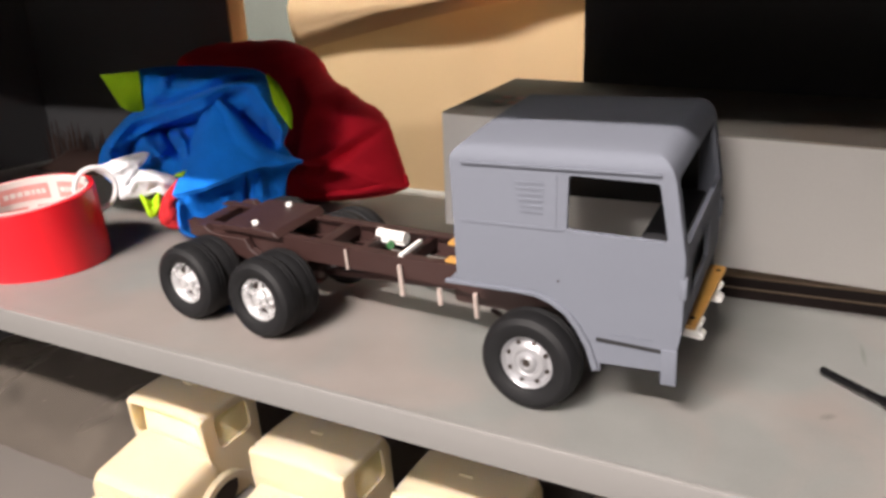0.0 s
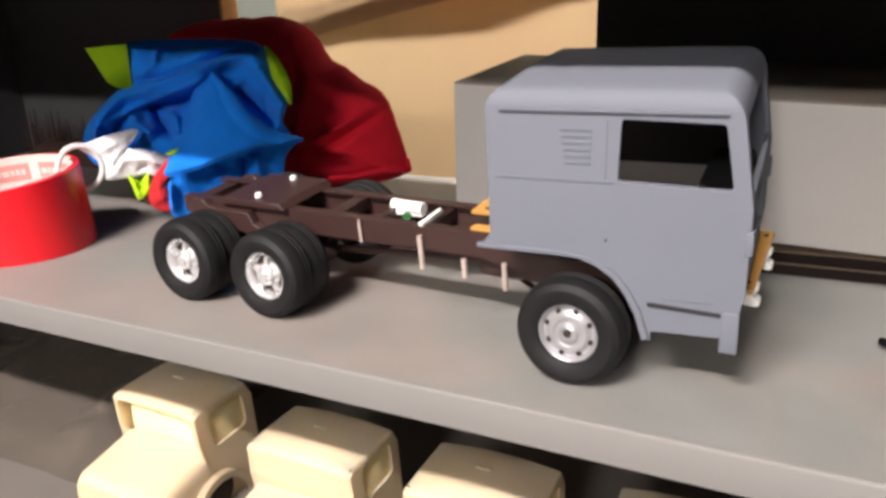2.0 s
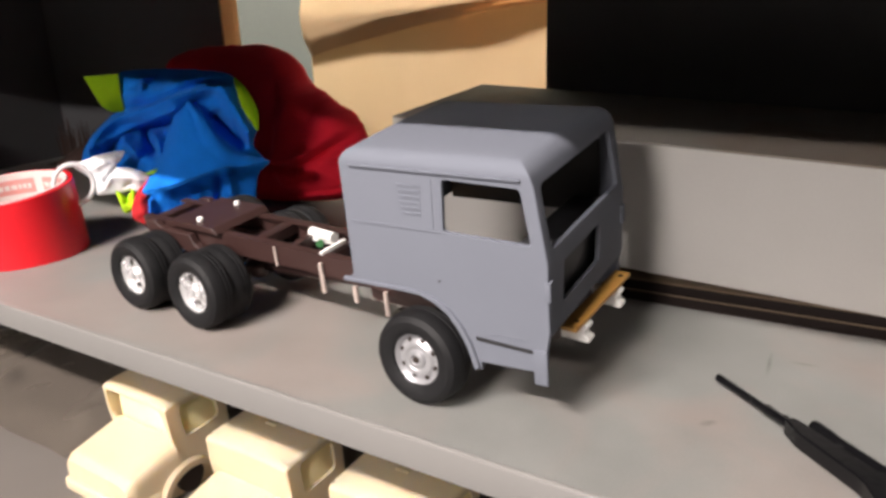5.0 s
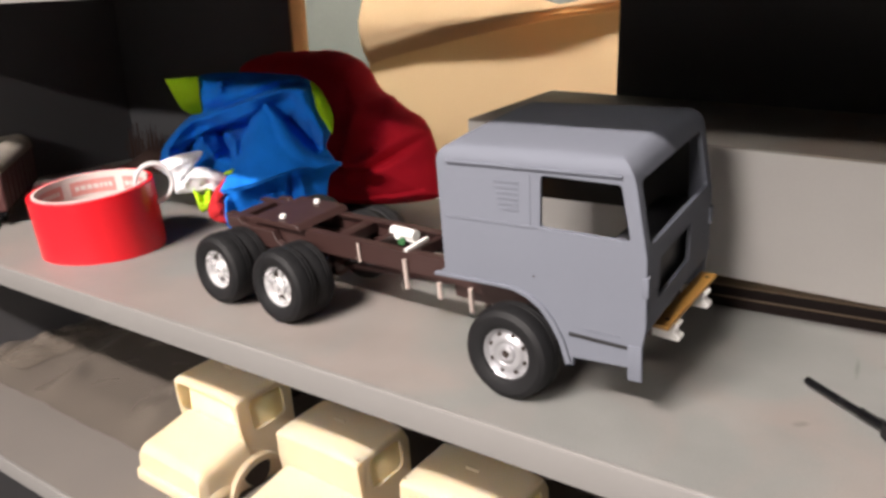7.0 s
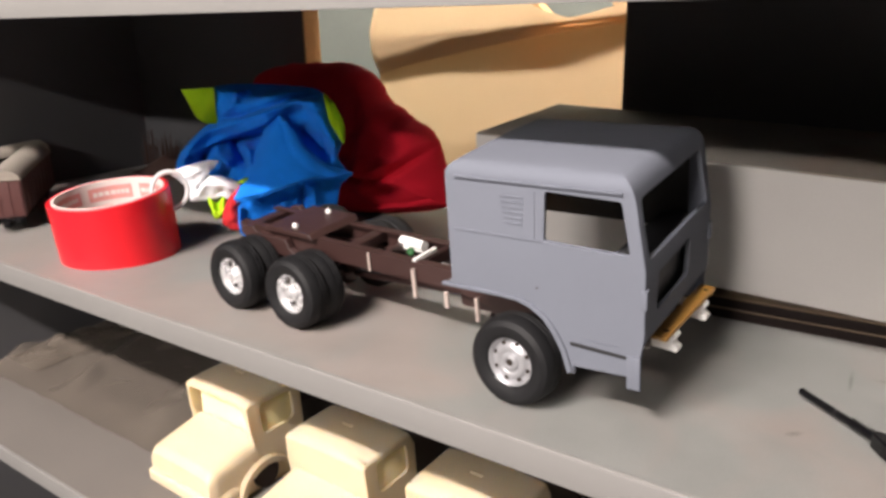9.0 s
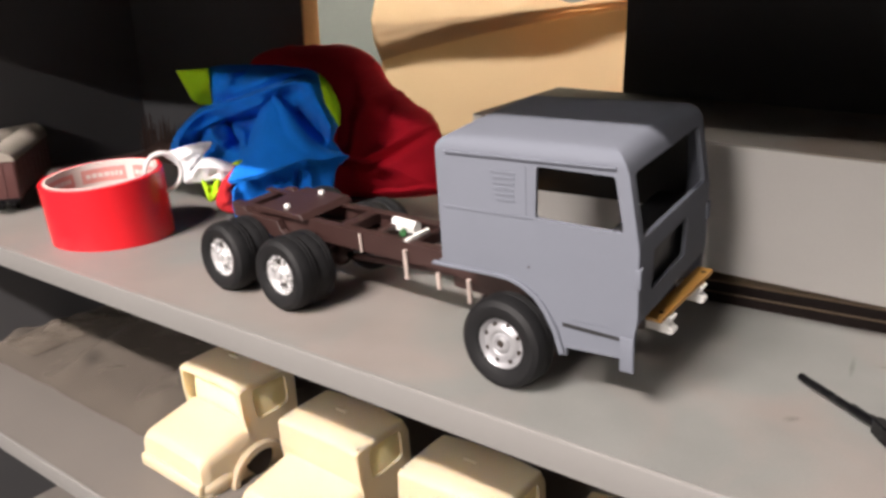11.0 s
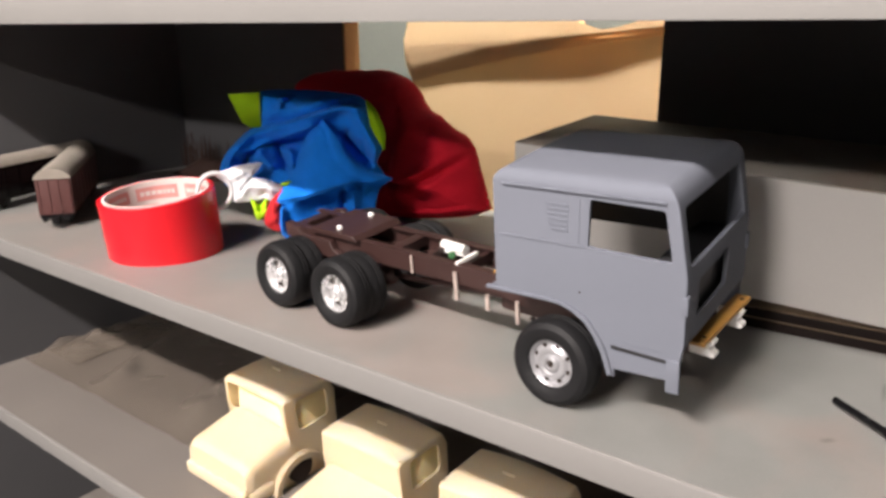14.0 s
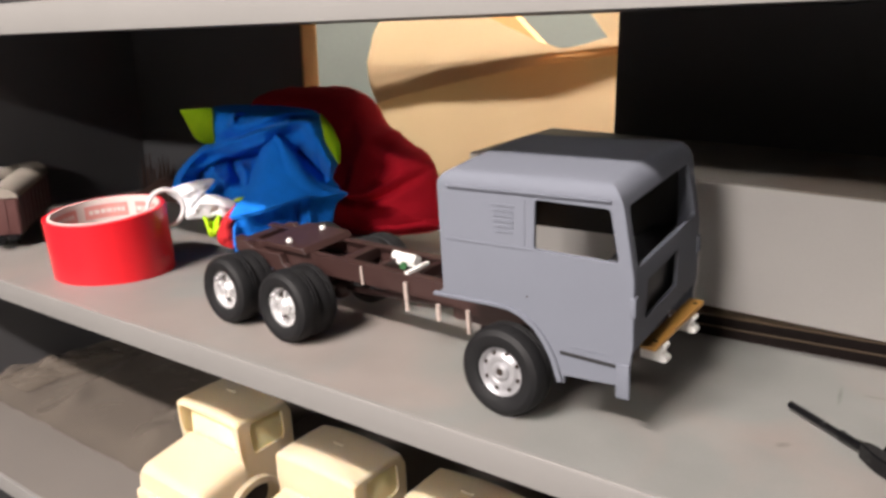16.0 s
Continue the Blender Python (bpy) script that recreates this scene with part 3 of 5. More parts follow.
# drill holes are near-black discs coloured as their shade
for x, y in ((-0.064, 0.055), (-0.055, 0.052), (-0.060, 0.065), (-0.046, 0.056), (-0.050, 0.068)):
    bm = bmesh.new()
    rod(bm, (x, y, 0.0529), (x, y, 0.0535), 0.0016, seg=12)
    tpart("drill_hole", bm, M_HOLE_SHADE, parent=plate)
bm = bmesh.new()
box(bm, -0.0640, -0.0250, 0.0335, 0.0400, 0.0492, 0.0508, bevel=0.0003)
tpart("plywood_batten", bm, M_WOOD, "narrow orange plywood batten on the rail")
bm = bmesh.new()
box(bm, 0.0615, 0.0699, 0.0320, 0.0980, 0.0370, 0.0394)
plank = tpart("bumper_plank", bm, M_WOOD, "orange varnished wooden bumper plank", bevel=0.0004)
# again near-black discs for the shade of drill holes
for y in (0.039, 0.092):
    bm = bmesh.new()
    rod(bm, (0.0668, y, 0.0391), (0.0668, y, 0.0396), 0.0014, seg=12)
    tpart("drill_hole", bm, M_HOLE_SHADE, parent=plank)
for y in (0.0420, 0.0810):
    bm = bmesh.new()
    pts = [(0.052, 0.0272), (0.0706, 0.0262), (0.0718, 0.0272), (0.0715, 0.0292), (0.0698, 0.0298), (0.0690, 0.0312), (0.0693, 0.0332), (0.0708, 0.0340), (0.0712, 0.0358), (0.0690, 0.0366), (0.0660, 0.0368), (0.052, 0.0345)]
    prism(bm, pts, y, y + 0.006)
    tpart("tow_hook", bm, M_WHITE, "white styrene tow hook", bevel=0.0003)

# the cab shell: a solid cut hollow, then opened
CY0, CY1 = 0.0010, 0.0985
# the cab sits a little askew on its chassis
CAB = BODY @ Matrix.Translation((0.02, CY0, 0)) @ pose(0, 0, 0, 0, 0, 4.0) @ Matrix.Translation((-0.02, -CY0, 0))
ZR = 0.1285
PROFILE = [(-0.0405, 0.0600), (-0.004, 0.0600), (0.005, 0.0595), (0.012, 0.0570), (0.019, 0.0522), (0.0240, 0.0455), (0.0285, 0.0365), (0.0318, 0.0242),
           (0.0350, 0.0242), (0.0350, 0.0288), (0.0622, 0.0300), (0.0622, 0.0237), (0.0680, 0.0237), (0.0690, 0.0420), (0.0708, 0.0520), (0.0712, 0.0860),
           (0.0665, 0.1190), (0.0635, ZR), (-0.0330, ZR), (-0.0345, 0.0640)]
bm = bmesh.new()
prism(bm, PROFILE, CY0, CY1)
bm.edges.ensure_lookup_table()
top = [e for e in bm.edges if all(v.co.z > ZR - 0.0001 for v in e.verts)]
bmesh.ops.bevel(bm, geom=top, offset=0.0065, segments=6, profile=0.5, affect="EDGES", clamp_overlap=True)
front = [e for e in bm.edges if all(v.co.x > 0.0630 and v.co.z > 0.05 for v in e.verts) and abs(e.verts[0].co.z - e.verts[1].co.z) > 0.006 and (min(v.co.y for v in e.verts) < 0.004 or max(v.co.y for v in e.verts) > 0.090)]
bmesh.ops.bevel(bm, geom=front, offset=0.0060, segments=4, profile=0.5, affect="EDGES", clamp_overlap=True)
# the roof is very gently domed
for k in range(1, 16):
    bmesh.ops.bisect_plane(bm, geom=bm.verts[:] + bm.edges[:] + bm.faces[:], plane_co=(0, CY0 + (CY1 - CY0) * k / 16, 0), plane_no=(0, 1, 0))
for k in range(1, 8):
    bmesh.ops.bisect_plane(bm, geom=bm.verts[:] + bm.edges[:] + bm.faces[:], plane_co=(-0.034 + 0.098 * k / 8, 0, 0), plane_no=(1, 0, 0))
for v in bm.verts:
    lift = max(0.0, min(1.0, (v.co.z - 0.1200) / 0.0085))
    if lift:
        v.co.z += 0.0018 * lift * max(0, 1 - ((v.co.y - 0.0498) / 0.0525) ** 2) * (1 - 0.35 * ((v.co.x - 0.015) / 0.05) ** 4)
cuts = []
c = bmesh.new()
inner = [(-0.0325, 0.0), (0.0672, 0.0), (0.0672, 0.0420), (0.0688, 0.0520), (0.0690, 0.0855), (0.0640, 0.1180), (0.0610, ZR - 0.0022), (-0.0312, ZR - 0.0022)]
prism(c, inner, CY0 + 0.0022, CY1 - 0.0022)
cuts.append(c)
win = round_poly([(0.0225, 0.1188), (0.0209, 0.0938), (0.0639, 0.0926), (0.0600, 0.1178)], 0.0018)
for y0, y1 in ((CY0 - 0.01, CY0 + 0.01),):
    c = bmesh.new()
    prism(c, win, y0, y1)
    cuts.append(c)
# the door opening low in the far side
c = bmesh.new()
prism(c, round_poly([(-0.0400, 0.0400), (0.0440, 0.0400), (0.0440, 0.0770), (-0.0400, 0.0735)], 0.003), CY1 - 0.01, CY1 + 0.01)
cuts.append(c)
# windscreen, grille and the gap under the front panel: (y, z) outlines pushed along x
TURN_X = Matrix(((0, 1, 0, 0), (1, 0, 0, 0), (0, 0, 1, 0), (0, 0, 0, 1)))
c = bmesh.new()
prism(c, round_poly([(0.0600, 0.0440), (CY1 - 0.0030, 0.0440), (CY1 - 0.0030, 0.0735), (0.0600, 0.0735)], 0.003), -0.045, -0.030)
bmesh.ops.transform(c, verts=c.verts[:], matrix=TURN_X)
cuts.append(c)
for pts, r in (([(0.0075, 0.0895), (0.0920, 0.0895), (0.0900, 0.1185), (0.0070, 0.1185)], 0.003), ([(0.0170, 0.0600), (0.0620, 0.0600), (0.0640, 0.0795), (0.0190, 0.0795)], 0.0012),
               ([(0.0035, 0.0200), (0.0955, 0.0200), (0.0955, 0.0480), (0.0035, 0.0480)], 0.0005)):
    c = bmesh.new()
    prism(c, round_poly(pts, r), 0.0560, 0.0900)
    bmesh.ops.transform(c, verts=c.verts[:], matrix=TURN_X)
    cuts.append(c)
shell = carve(bm, cuts)
cab = tpart("cab", shell, M_PRIMER, "satin grey primed cab shell with open windows", bevel=0.0004, seat=CAB)
# raised and sunk lines on both sides
for y, s in ((CY0, -1), (CY1, 1)):
    for name, x0, x1, z0, z1, d in (("gutter", -0.0272, 0.0606, 0.1214, 0.1223, 0.0014), ("belt_line", -0.0300, 0.0195, 0.0928, 0.0940, 0.0004), ("door_line", 0.0392, 0.0590, 0.0448, 0.0454, 0.0003)):
        bm = bmesh.new()
        box(bm, x0, x1, min(y, y + s * d), max(y, y + s * d), z0, z1, bevel=0.0002)
        tpart(name, bm, M_PRIMER, parent=cab, seat=CAB)
    for i in range(6):
        z = 0.1004 + 0.0027 * i
        bm = bmesh.new()
        prism(bm, [(0.0 - 0.0004 * i, z), (0.0100 + 0.0002 * i, z), (0.0100 + 0.0002 * i, z + 0.0009), (0.0 - 0.0004 * i, z + 0.0009)], min(y, y + s * 0.0004), max(y, y + s * 0.0004))
        tpart("louvre", bm, M_PRIMER, parent=cab, seat=CAB)
    bm = bmesh.new()
    prism(bm, [(0.0158, 0.0940), (0.0162, 0.0940), (0.0172, 0.1180), (0.0168, 0.1180)], min(y, y + s * 0.0003), max(y, y + s * 0.0003))
    tpart("door_post", bm, M_PRIMER, parent=cab, seat=CAB)
    bm = bmesh.new()
    arch = [(-0.0405, 0.0600), (-0.004, 0.0600), (0.005, 0.0595), (0.012, 0.0570), (0.019, 0.0522), (0.0240, 0.0455), (0.0285, 0.0365), (0.0318, 0.0243)]
    outer = [(x + 0.0022 * k, z + 0.0018) for k, (x, z) in zip((0, 0.2, 0.4, 0.7, 0.9, 1.0, 1.1, 1.2), arch)]
    if s < 0:
        prism(bm, arch + outer[::-1], y - 0.0016, y + 0.001)
        tpart("arch_lip", bm, M_PRIMER, parent=cab, bevel=0.0003, seat=CAB)
    else:
        bm.free()
    # the groove is not sunk: a thin dark bar paints its shade
    bm = bmesh.new()
    prism(bm, [(0.0335, 0.0405), (0.0622, 0.0395), (0.0622, 0.0412), (0.0335, 0.0424)], min(y, y + s * 0.0004), max(y, y + s * 0.0004))
    tpart("step_groove", bm, M_CAB_IN, "dark bar painting the shade of the groove over the step", parent=cab, seat=CAB)
    bm = bmesh.new()
    box(bm, 0.0625, 0.0692, min(y - s * 0.001, y + s * 0.0007), max(y - s * 0.001, y + s * 0.0007), 0.0237, 0.0420, bevel=0.0006)
    tpart("corner_skirt", bm, M_PRIMER, parent=cab, seat=CAB)
    bm = bmesh.new()
    box(bm, 0.0690, 0.0722, min(y - s * 0.004, y + s * 0.0006), max(y - s * 0.004, y + s * 0.0006), 0.0670, 0.0768, bevel=0.0009)
    tpart("corner_block", bm, M_PRIMER, parent=cab, seat=CAB)
bm = bmesh.new()
rod(bm, (0.0163, CY0 - 0.0004, 0.0684), (0.0163, CY0 + 0.0004, 0.0684), 0.0005, seg=8)
tpart("door_lock", bm, M_HOLE_SHADE, parent=cab, seat=CAB)
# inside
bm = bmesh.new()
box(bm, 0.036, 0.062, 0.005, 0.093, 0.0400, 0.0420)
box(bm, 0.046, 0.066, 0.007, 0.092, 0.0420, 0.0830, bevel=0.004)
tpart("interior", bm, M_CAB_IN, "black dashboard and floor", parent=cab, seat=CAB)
# added dark sheets paint shade over the primed inner wall and roof
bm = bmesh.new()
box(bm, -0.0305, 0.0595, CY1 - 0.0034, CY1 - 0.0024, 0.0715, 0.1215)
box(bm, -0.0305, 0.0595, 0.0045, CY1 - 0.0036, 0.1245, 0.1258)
tpart("lining_shade", bm, M_CAB_IN, "dark sheets painting shade on the inner cab wall and roof", parent=cab, seat=CAB)
bm = bmesh.new()
SW = pose(0.0475, 0.028, 0.0700, 0, 62, 0)
rings = []
for i in range(32):
    a = 2 * math.pi * i / 32
    rings.append([bm.verts.new(SW @ Vector(((0.0092 + 0.0008 * math.cos(b)) * math.cos(a), (0.0092 + 0.0008 * math.cos(b)) * math.sin(a), 0.0008 * math.sin(b)))) for b in [2 * math.pi * k / 8 for k in range(8)]])
for i in range(32):
    for k in range(8):
        bm.faces.new((rings[i][k], rings[(i + 1) % 32][k], rings[(i + 1) % 32][(k + 1) % 8], rings[i][(k + 1) % 8]))
rod(bm, SW @ Vector((0, 0, 0)), SW @ Vector((0, 0, -0.02)), 0.0012, seg=8)
for a in (0, 120, 240):
    rod(bm, SW @ Vector((0, 0, 0)), SW @ Vector((0.0092 * math.cos(radians(a)), 0.0092 * math.sin(radians(a)), 0)), 0.0006, seg=6)
tpart("steering_wheel", bm, M_BLACK, "black steering wheel", parent=cab, seat=CAB)

# ---- tape roll ----
tape = thing("tape_roll", Matrix.Translation((-0.4290, 0.0750, ZS)), "roll of glossy red adhesive tape with printed cardboard core", "tape roll")
RT, RI, HT = 0.0502, 0.0441, 0.0525


def skew(bm):
    """The roll has telescoped: its upper rim slants."""
    for v in bm.verts:
        k = v.co.z / HT
        v.co.z += k * (0.0035 + 0.098 * v.co.y)
        v.co.y -= 0.0047 * k
    return bm


bm = bmesh.new()
rings = lathe(bm, [(RI + 0.0022, 0.0003), (RT - 0.0006, 0.0), (RT, 0.0006), (RT, HT - 0.0006), (RT - 0.0006, HT), (RI + 0.0022, HT - 0.0003)], seg=96)
part("tape", skew(bm), M_TAPE, tape)
bm = bmesh.new()
rings = lathe(bm, [(RI, 0.0004), (RI + 0.0021, 0.0004), (RI + 0.0021, HT + 0.0004), (RI, HT + 0.0004), (RI, 0.0004)], seg=96)
core = part("core", skew(bm), M_CORE_IN, tape, "pale cardboard core")
random.seed(21)
for k in range(3):
    for i in range(6):
        a0 = 2 * math.pi * (i + 0.06 + 0.42 * k) / 6

        def patch(u, v, a0=a0, k=k, w=(0.0, 0.84), z=(0.0, 1.0), inset=0.00025):
            a = a0 + (w[0] + (w[1] - w[0]) * u) * 2 * math.pi / 6
            return Vector(((RI - inset) * math.cos(a), (RI - inset) * math.sin(a), 0.0365 - 0.0155 * k + 0.0115 * (z[0] + (z[1] - z[0]) * v)))
        bm = bmesh.new()
        grid_sheet(bm, patch, 12, 1)
        part("print_block", skew(bm), M_PRINT, core, "faded red printed block")
        bm = bmesh.new()
        s = 0.07
        while s < 0.74:
            w = 0.05 + 0.05 * random.random()
            grid_sheet(bm, lambda u, v, s=s, w=w, a0=a0, k=k: patch(u, v, a0, k, (s, s + w), (0.34, 0.66), 0.0005), 2, 1)
            s += w + 0.025
        part("print_bar", skew(bm), M_CORE_IN, core, "pale bars across the print")

# ---- cloth pile ----


def closed_curve(pts, n):
    """n points along a smooth closed curve through pts."""
    k = len(pts)
    out = []
    for i in range(n):
        s = i * k / n
        j, t = int(s), s - int(s)
        p = [Vector(pts[(j + d) % k]) for d in (-1, 0, 1, 2)]
        out.append(0.5 * (2 * p[1] + (p[2] - p[0]) * t + (2 * p[0] - 5 * p[1] + 4 * p[2] - p[3]) * t * t + (3 * p[1] - p[0] - 3 * p[2] + p[3]) * t ** 3))
    return out


def segment_distance(r, a, b):
    k = max(0.0, min(1.0, (r - a).dot(b - a) / (b - a).length_squared))
    return (r - (a + (b - a) * k)).length


def pillow(parent, name, outline, centre, y_edge, slant, bulge, back, folds, mat, label="", crumple=0.003, na=150, nr=46, scale=18):
    """A heap of cloth: an upright closed outline (x, z) filled out towards the front and the back, with folds (x, z points, height, width)."""
    ring = closed_curve(outline, na)
    c = Vector(centre)
    lines = [([Vector(p) for p in pts], amp, w) for pts, amp, w in folds]
    bm = bmesh.new()

    def spot(i, k, side):
        r = k / nr
        p = c + (ring[i] - c) * r
        y = y_edge + slant * (p.x - c.x)
        fill = (1 - r ** 2.4) ** 0.55 if r < 1 else 0
        if side < 0:
            d = bulge * fill
            for pts, amp, w in lines:
                dist = min(segment_distance(p, a, b) for a, b in zip(pts, pts[1:]))
                d += 1.35 * amp * math.exp(-(dist / w) ** 1.6) * min(1, fill * 1.6)
            d += (crumple * fbm((p.x, 0.3, p.y), scale, 4) + crumple * 0.5 * (1 - abs(fbm((p.x + 5, 0.1, p.y), scale * 1.8, 3)) * 2)) * min(1, fill * 1.8)
            y -= d
        else:
            y += back * fill
        edge = 0.0015 * fbm((p.x, 2, p.y), 60, 3)
        return Vector((p.x + edge * r, y, max(p.y + edge * r, 0.0006)))
    for side in (-1, 1):
        rows = [[bm.verts.new(spot(i, k, side)) for i in range(na)] for k in range(1, nr + 1)]
        mid = bm.verts.new(spot(0, 0, side))
        for i in range(na):
            bm.faces.new((mid, rows[0][i], rows[0][(i + 1) % na]))
        for a, b in zip(rows, rows[1:]):
            for i in range(na):
                j = (i + 1) % na
                bm.faces.new((a[i], b[i], b[j], a[j]))
    bmesh.ops.remove_doubles(bm, verts=bm.verts[:], dist=0.0002)
    return part(name, bm, mat, parent, label)


def open_curve(pts, n):
    """n + 1 points along a smooth open curve through pts."""
    p = [Vector(q) for q in pts]
    p = [2 * p[0] - p[1]] + p + [2 * p[-1] - p[-2]]
    k = len(p) - 3
    out = []
    for i in range(n + 1):
        s = min(i * k / n, k - 1e-6)
        j, t = int(s), s - int(s)
        a, b, c, d = p[j:j + 4]
        out.append(0.5 * (2 * b + (c - a) * t + (2 * a - 5 * b + 4 * c - d) * t * t + (3 * b - a - 3 * c + d) * t ** 3))
    return out


bag = thing("crimson_bag", Matrix.Translation((0, 0, ZS)), "crumpled crimson fabric bag slumped behind a blue towel", "bag")
pillow(bag, "bag_body", [(-0.448, 0.060), (-0.457, 0.110), (-0.452, 0.1380), (-0.4330, 0.1480), (-0.3963, 0.1530), (-0.3466, 0.1532), (-0.3255, 0.1440), (-0.3165, 0.1295), (-0.3035, 0.1150), (-0.2815, 0.0995), (-0.2600, 0.0845), (-0.2515, 0.0630), (-0.2410, 0.0250), (-0.2420, 0.0150), (-0.2883, 0.0050), (-0.3300, 0.0012), (-0.3900, 0.0010), (-0.4300, 0.0040)],
       (-0.330, 0.075), 0.300, 0.25, 0.040, 0.034,
       [([(-0.250, 0.0765), (-0.2774, 0.0555), (-0.2988, 0.0430), (-0.335, 0.0455)], -0.0075, 0.0038), ([(-0.248, 0.0850), (-0.2760, 0.0640), (-0.2990, 0.0510), (-0.330, 0.0530)], 0.0055, 0.0060), ([(-0.246, 0.066), (-0.275, 0.046), (-0.300, 0.034)], 0.0030, 0.0060),
        ([(-0.314, 0.1320), (-0.3040, 0.1014), (-0.3090, 0.0677), (-0.3120, 0.0300)], 0.0050, 0.0080), ([(-0.326, 0.135), (-0.318, 0.102), (-0.322, 0.065)], -0.0025, 0.0055), ([(-0.292, 0.110), (-0.288, 0.085), (-0.292, 0.068)], -0.0030, 0.0060),
        ([(-0.325, 0.0090), (-0.2818, 0.0140), (-0.2410, 0.0215)], 0.0030, 0.0035), ([(-0.325, 0.0140), (-0.2818, 0.0190), (-0.2430, 0.0270)], -0.0022, 0.0020), ([(-0.400, 0.146), (-0.350, 0.146), (-0.325, 0.139)], 0.0040, 0.0070), ([(-0.262, 0.094), (-0.262, 0.070)], 0.0030, 0.0070)],
       M_RED, "matt crimson cloth with slack folds", crumple=0.0035, scale=15, na=200, nr=64)
bm = bmesh.new()
rim = [Vector((x, 0.300 + 0.25 * (x + 0.330), max(z, 0.0021))) for x, z in ((-0.2405, 0.0290), (-0.2412, 0.0190), (-0.2560, 0.0118), (-0.2883, 0.0058), (-0.3300, 0.0021), (-0.3900, 0.0021))]
rim = open_curve(rim, 30)
for p, q in zip(rim, rim[1:]):
    rod(bm, p, q, 0.0021, seg=10)
part("hem", bm, M_RED, bag, "stitched crimson hem")

towel = thing("blue_towel", Matrix.Translation((0, 0, ZS)), "crumpled royal blue fleece towel with lime green trim", "towel")


# the heap's own frame: right, up and outwards from its middle
HEAP = Vector((-0.33, 0.165, 0.085 + ZS))
H_RIGHT, H_UP, H_OUT = Vector((0.6839, 0.7295, 0.0)), Vector((-0.1146, 0.1075, 0.9876)), Vector((0.7205, -0.6754, 0.1571))
# how far the heap stands out at a few spots (right, up, out)
SWELL = [(-0.0254, -0.0420, 0.0150), (0.0133, 0.0349, 0.0040), (0.0723, -0.0248, 0.0030), (0.0642, 0.0048, 0.0240), (0.0538, 0.0444, 0.0230), (-0.0451, 0.0140, -0.0660), (-0.0250, 0.0020, -0.0430), (-0.0235, 0.0475, -0.0312), (-0.0731, 0.0586, -0.0504), (-0.0446, 0.0579, -0.0331), (0.020, -0.075, 0.000), (-0.030, -0.075, 0.010), (-0.065, -0.022, -0.062), (-0.045, -0.025, -0.048), (0.015, -0.046, 0.002), (0.045, -0.042, -0.004), (0.005, -0.018, 0.004), (0.030, -0.012, 0.014), (-0.0140, -0.0220, -0.012)]


def swell(a, b):
    top = low = 0.0
    for x, y, d in SWELL:
        w = ((a - x) ** 2 + (b - y) ** 2 + 0.0002) ** -1.5
        top, low = top + w * d, low + w
    return top / low


def heap_point(a, b, d):
    return HEAP + H_RIGHT * a + H_UP * b + H_OUT * d


def along(r, pts):
    """Distance to a line of points, on which side of it, and how far along."""
    best = None
    total = len(pts) - 1
    for i, (p, q) in enumerate(zip(pts, pts[1:])):
        e = q - p
        k = max(0.0, min(1.0, (r - p).dot(e) / e.length_squared))
        d = (r - (p + e * k)).length
        if best is None or d < best[0]:
            best = (d, 1.0 if e.x * (r.y - p.y) - e.y * (r.x - p.x) > 0 else -1.0, (i + k) / total)
    return best


def fold_height(r, folds):
    """Ridges and valleys (amp, width) and overlaps (amp, width, reach) that rise at once on the left of their line."""
    h = 0.0
    for pts, amp, w, reach in folds:
        d, side, s = along(r, pts)
        if d > 0.05:
            continue
        taper = min(1.0, 0.25 + 5 * s, 0.25 + 5 * (1 - s))
        if reach:
            x = d * side
            rise = 1 / (1 + math.exp(-4 * x / w))
            h += amp * taper * rise * math.exp(-max(0.0, x) / reach)
        else:
            h += amp * taper * math.exp(-(d / w) ** 1.7)
    return h


def drape(parent, name, outline, centre, base, thick, folds, mat, label, crumple=0.0015, na=220, nr=84, scale=26, rim=2.6, edge=0.012, relief=1.0):
    """A body of cloth filling an outline in the heap's frame, with folds in relief."""
    ring = closed_curve(outline, na)
    c = Vector(centre)
    lines = [([Vector(p) for p in pts], amp, w, reach) for pts, amp, w, reach in folds]
    bm = bmesh.new()

    def spot(i, k, side):
        r = k / nr
        p = c + (ring[i] - c) * r
        fill = (1 - r ** rim) ** 0.5 if r < 1 else 0
        d = base(p.x, p.y)
        if side > 0:
            near = min(1.0, fill * 1.9)
            d += relief * fold_height(p, lines) * near - edge * (1 - fill)
            d += near * crumple * (fbm((p.x, 0.3, p.y), scale, 4) + 0.8 * (0.5 - abs(fbm((p.x + 5, 0.1, p.y), scale * 2.2, 3))))
        else:
            d -= edge + thick * fill
        wob = 0.0008 * fbm((p.x, 2, p.y), 70, 3) * r
        q = heap_point(p.x + wob, p.y + wob, d)
        q.z = max(q.z, ZS + 0.0006)
        return q - Vector((0, 0, ZS))
    for side in (-1, 1):
        rows = [[bm.verts.new(spot(i, k, side)) for i in range(na)] for k in range(1, nr + 1)]
        mid = bm.verts.new(spot(0, 0, side))
        for i in range(na):
            bm.faces.new((mid, rows[0][i], rows[0][(i + 1) % na]))
        for a, b in zip(rows, rows[1:]):
            for i in range(na):
                j = (i + 1) % na
                bm.faces.new((a[i], b[i], b[j], a[j]))
    bmesh.ops.remove_doubles(bm, verts=bm.verts[:], dist=0.0001)
    return part(name, bm, mat, parent, label)


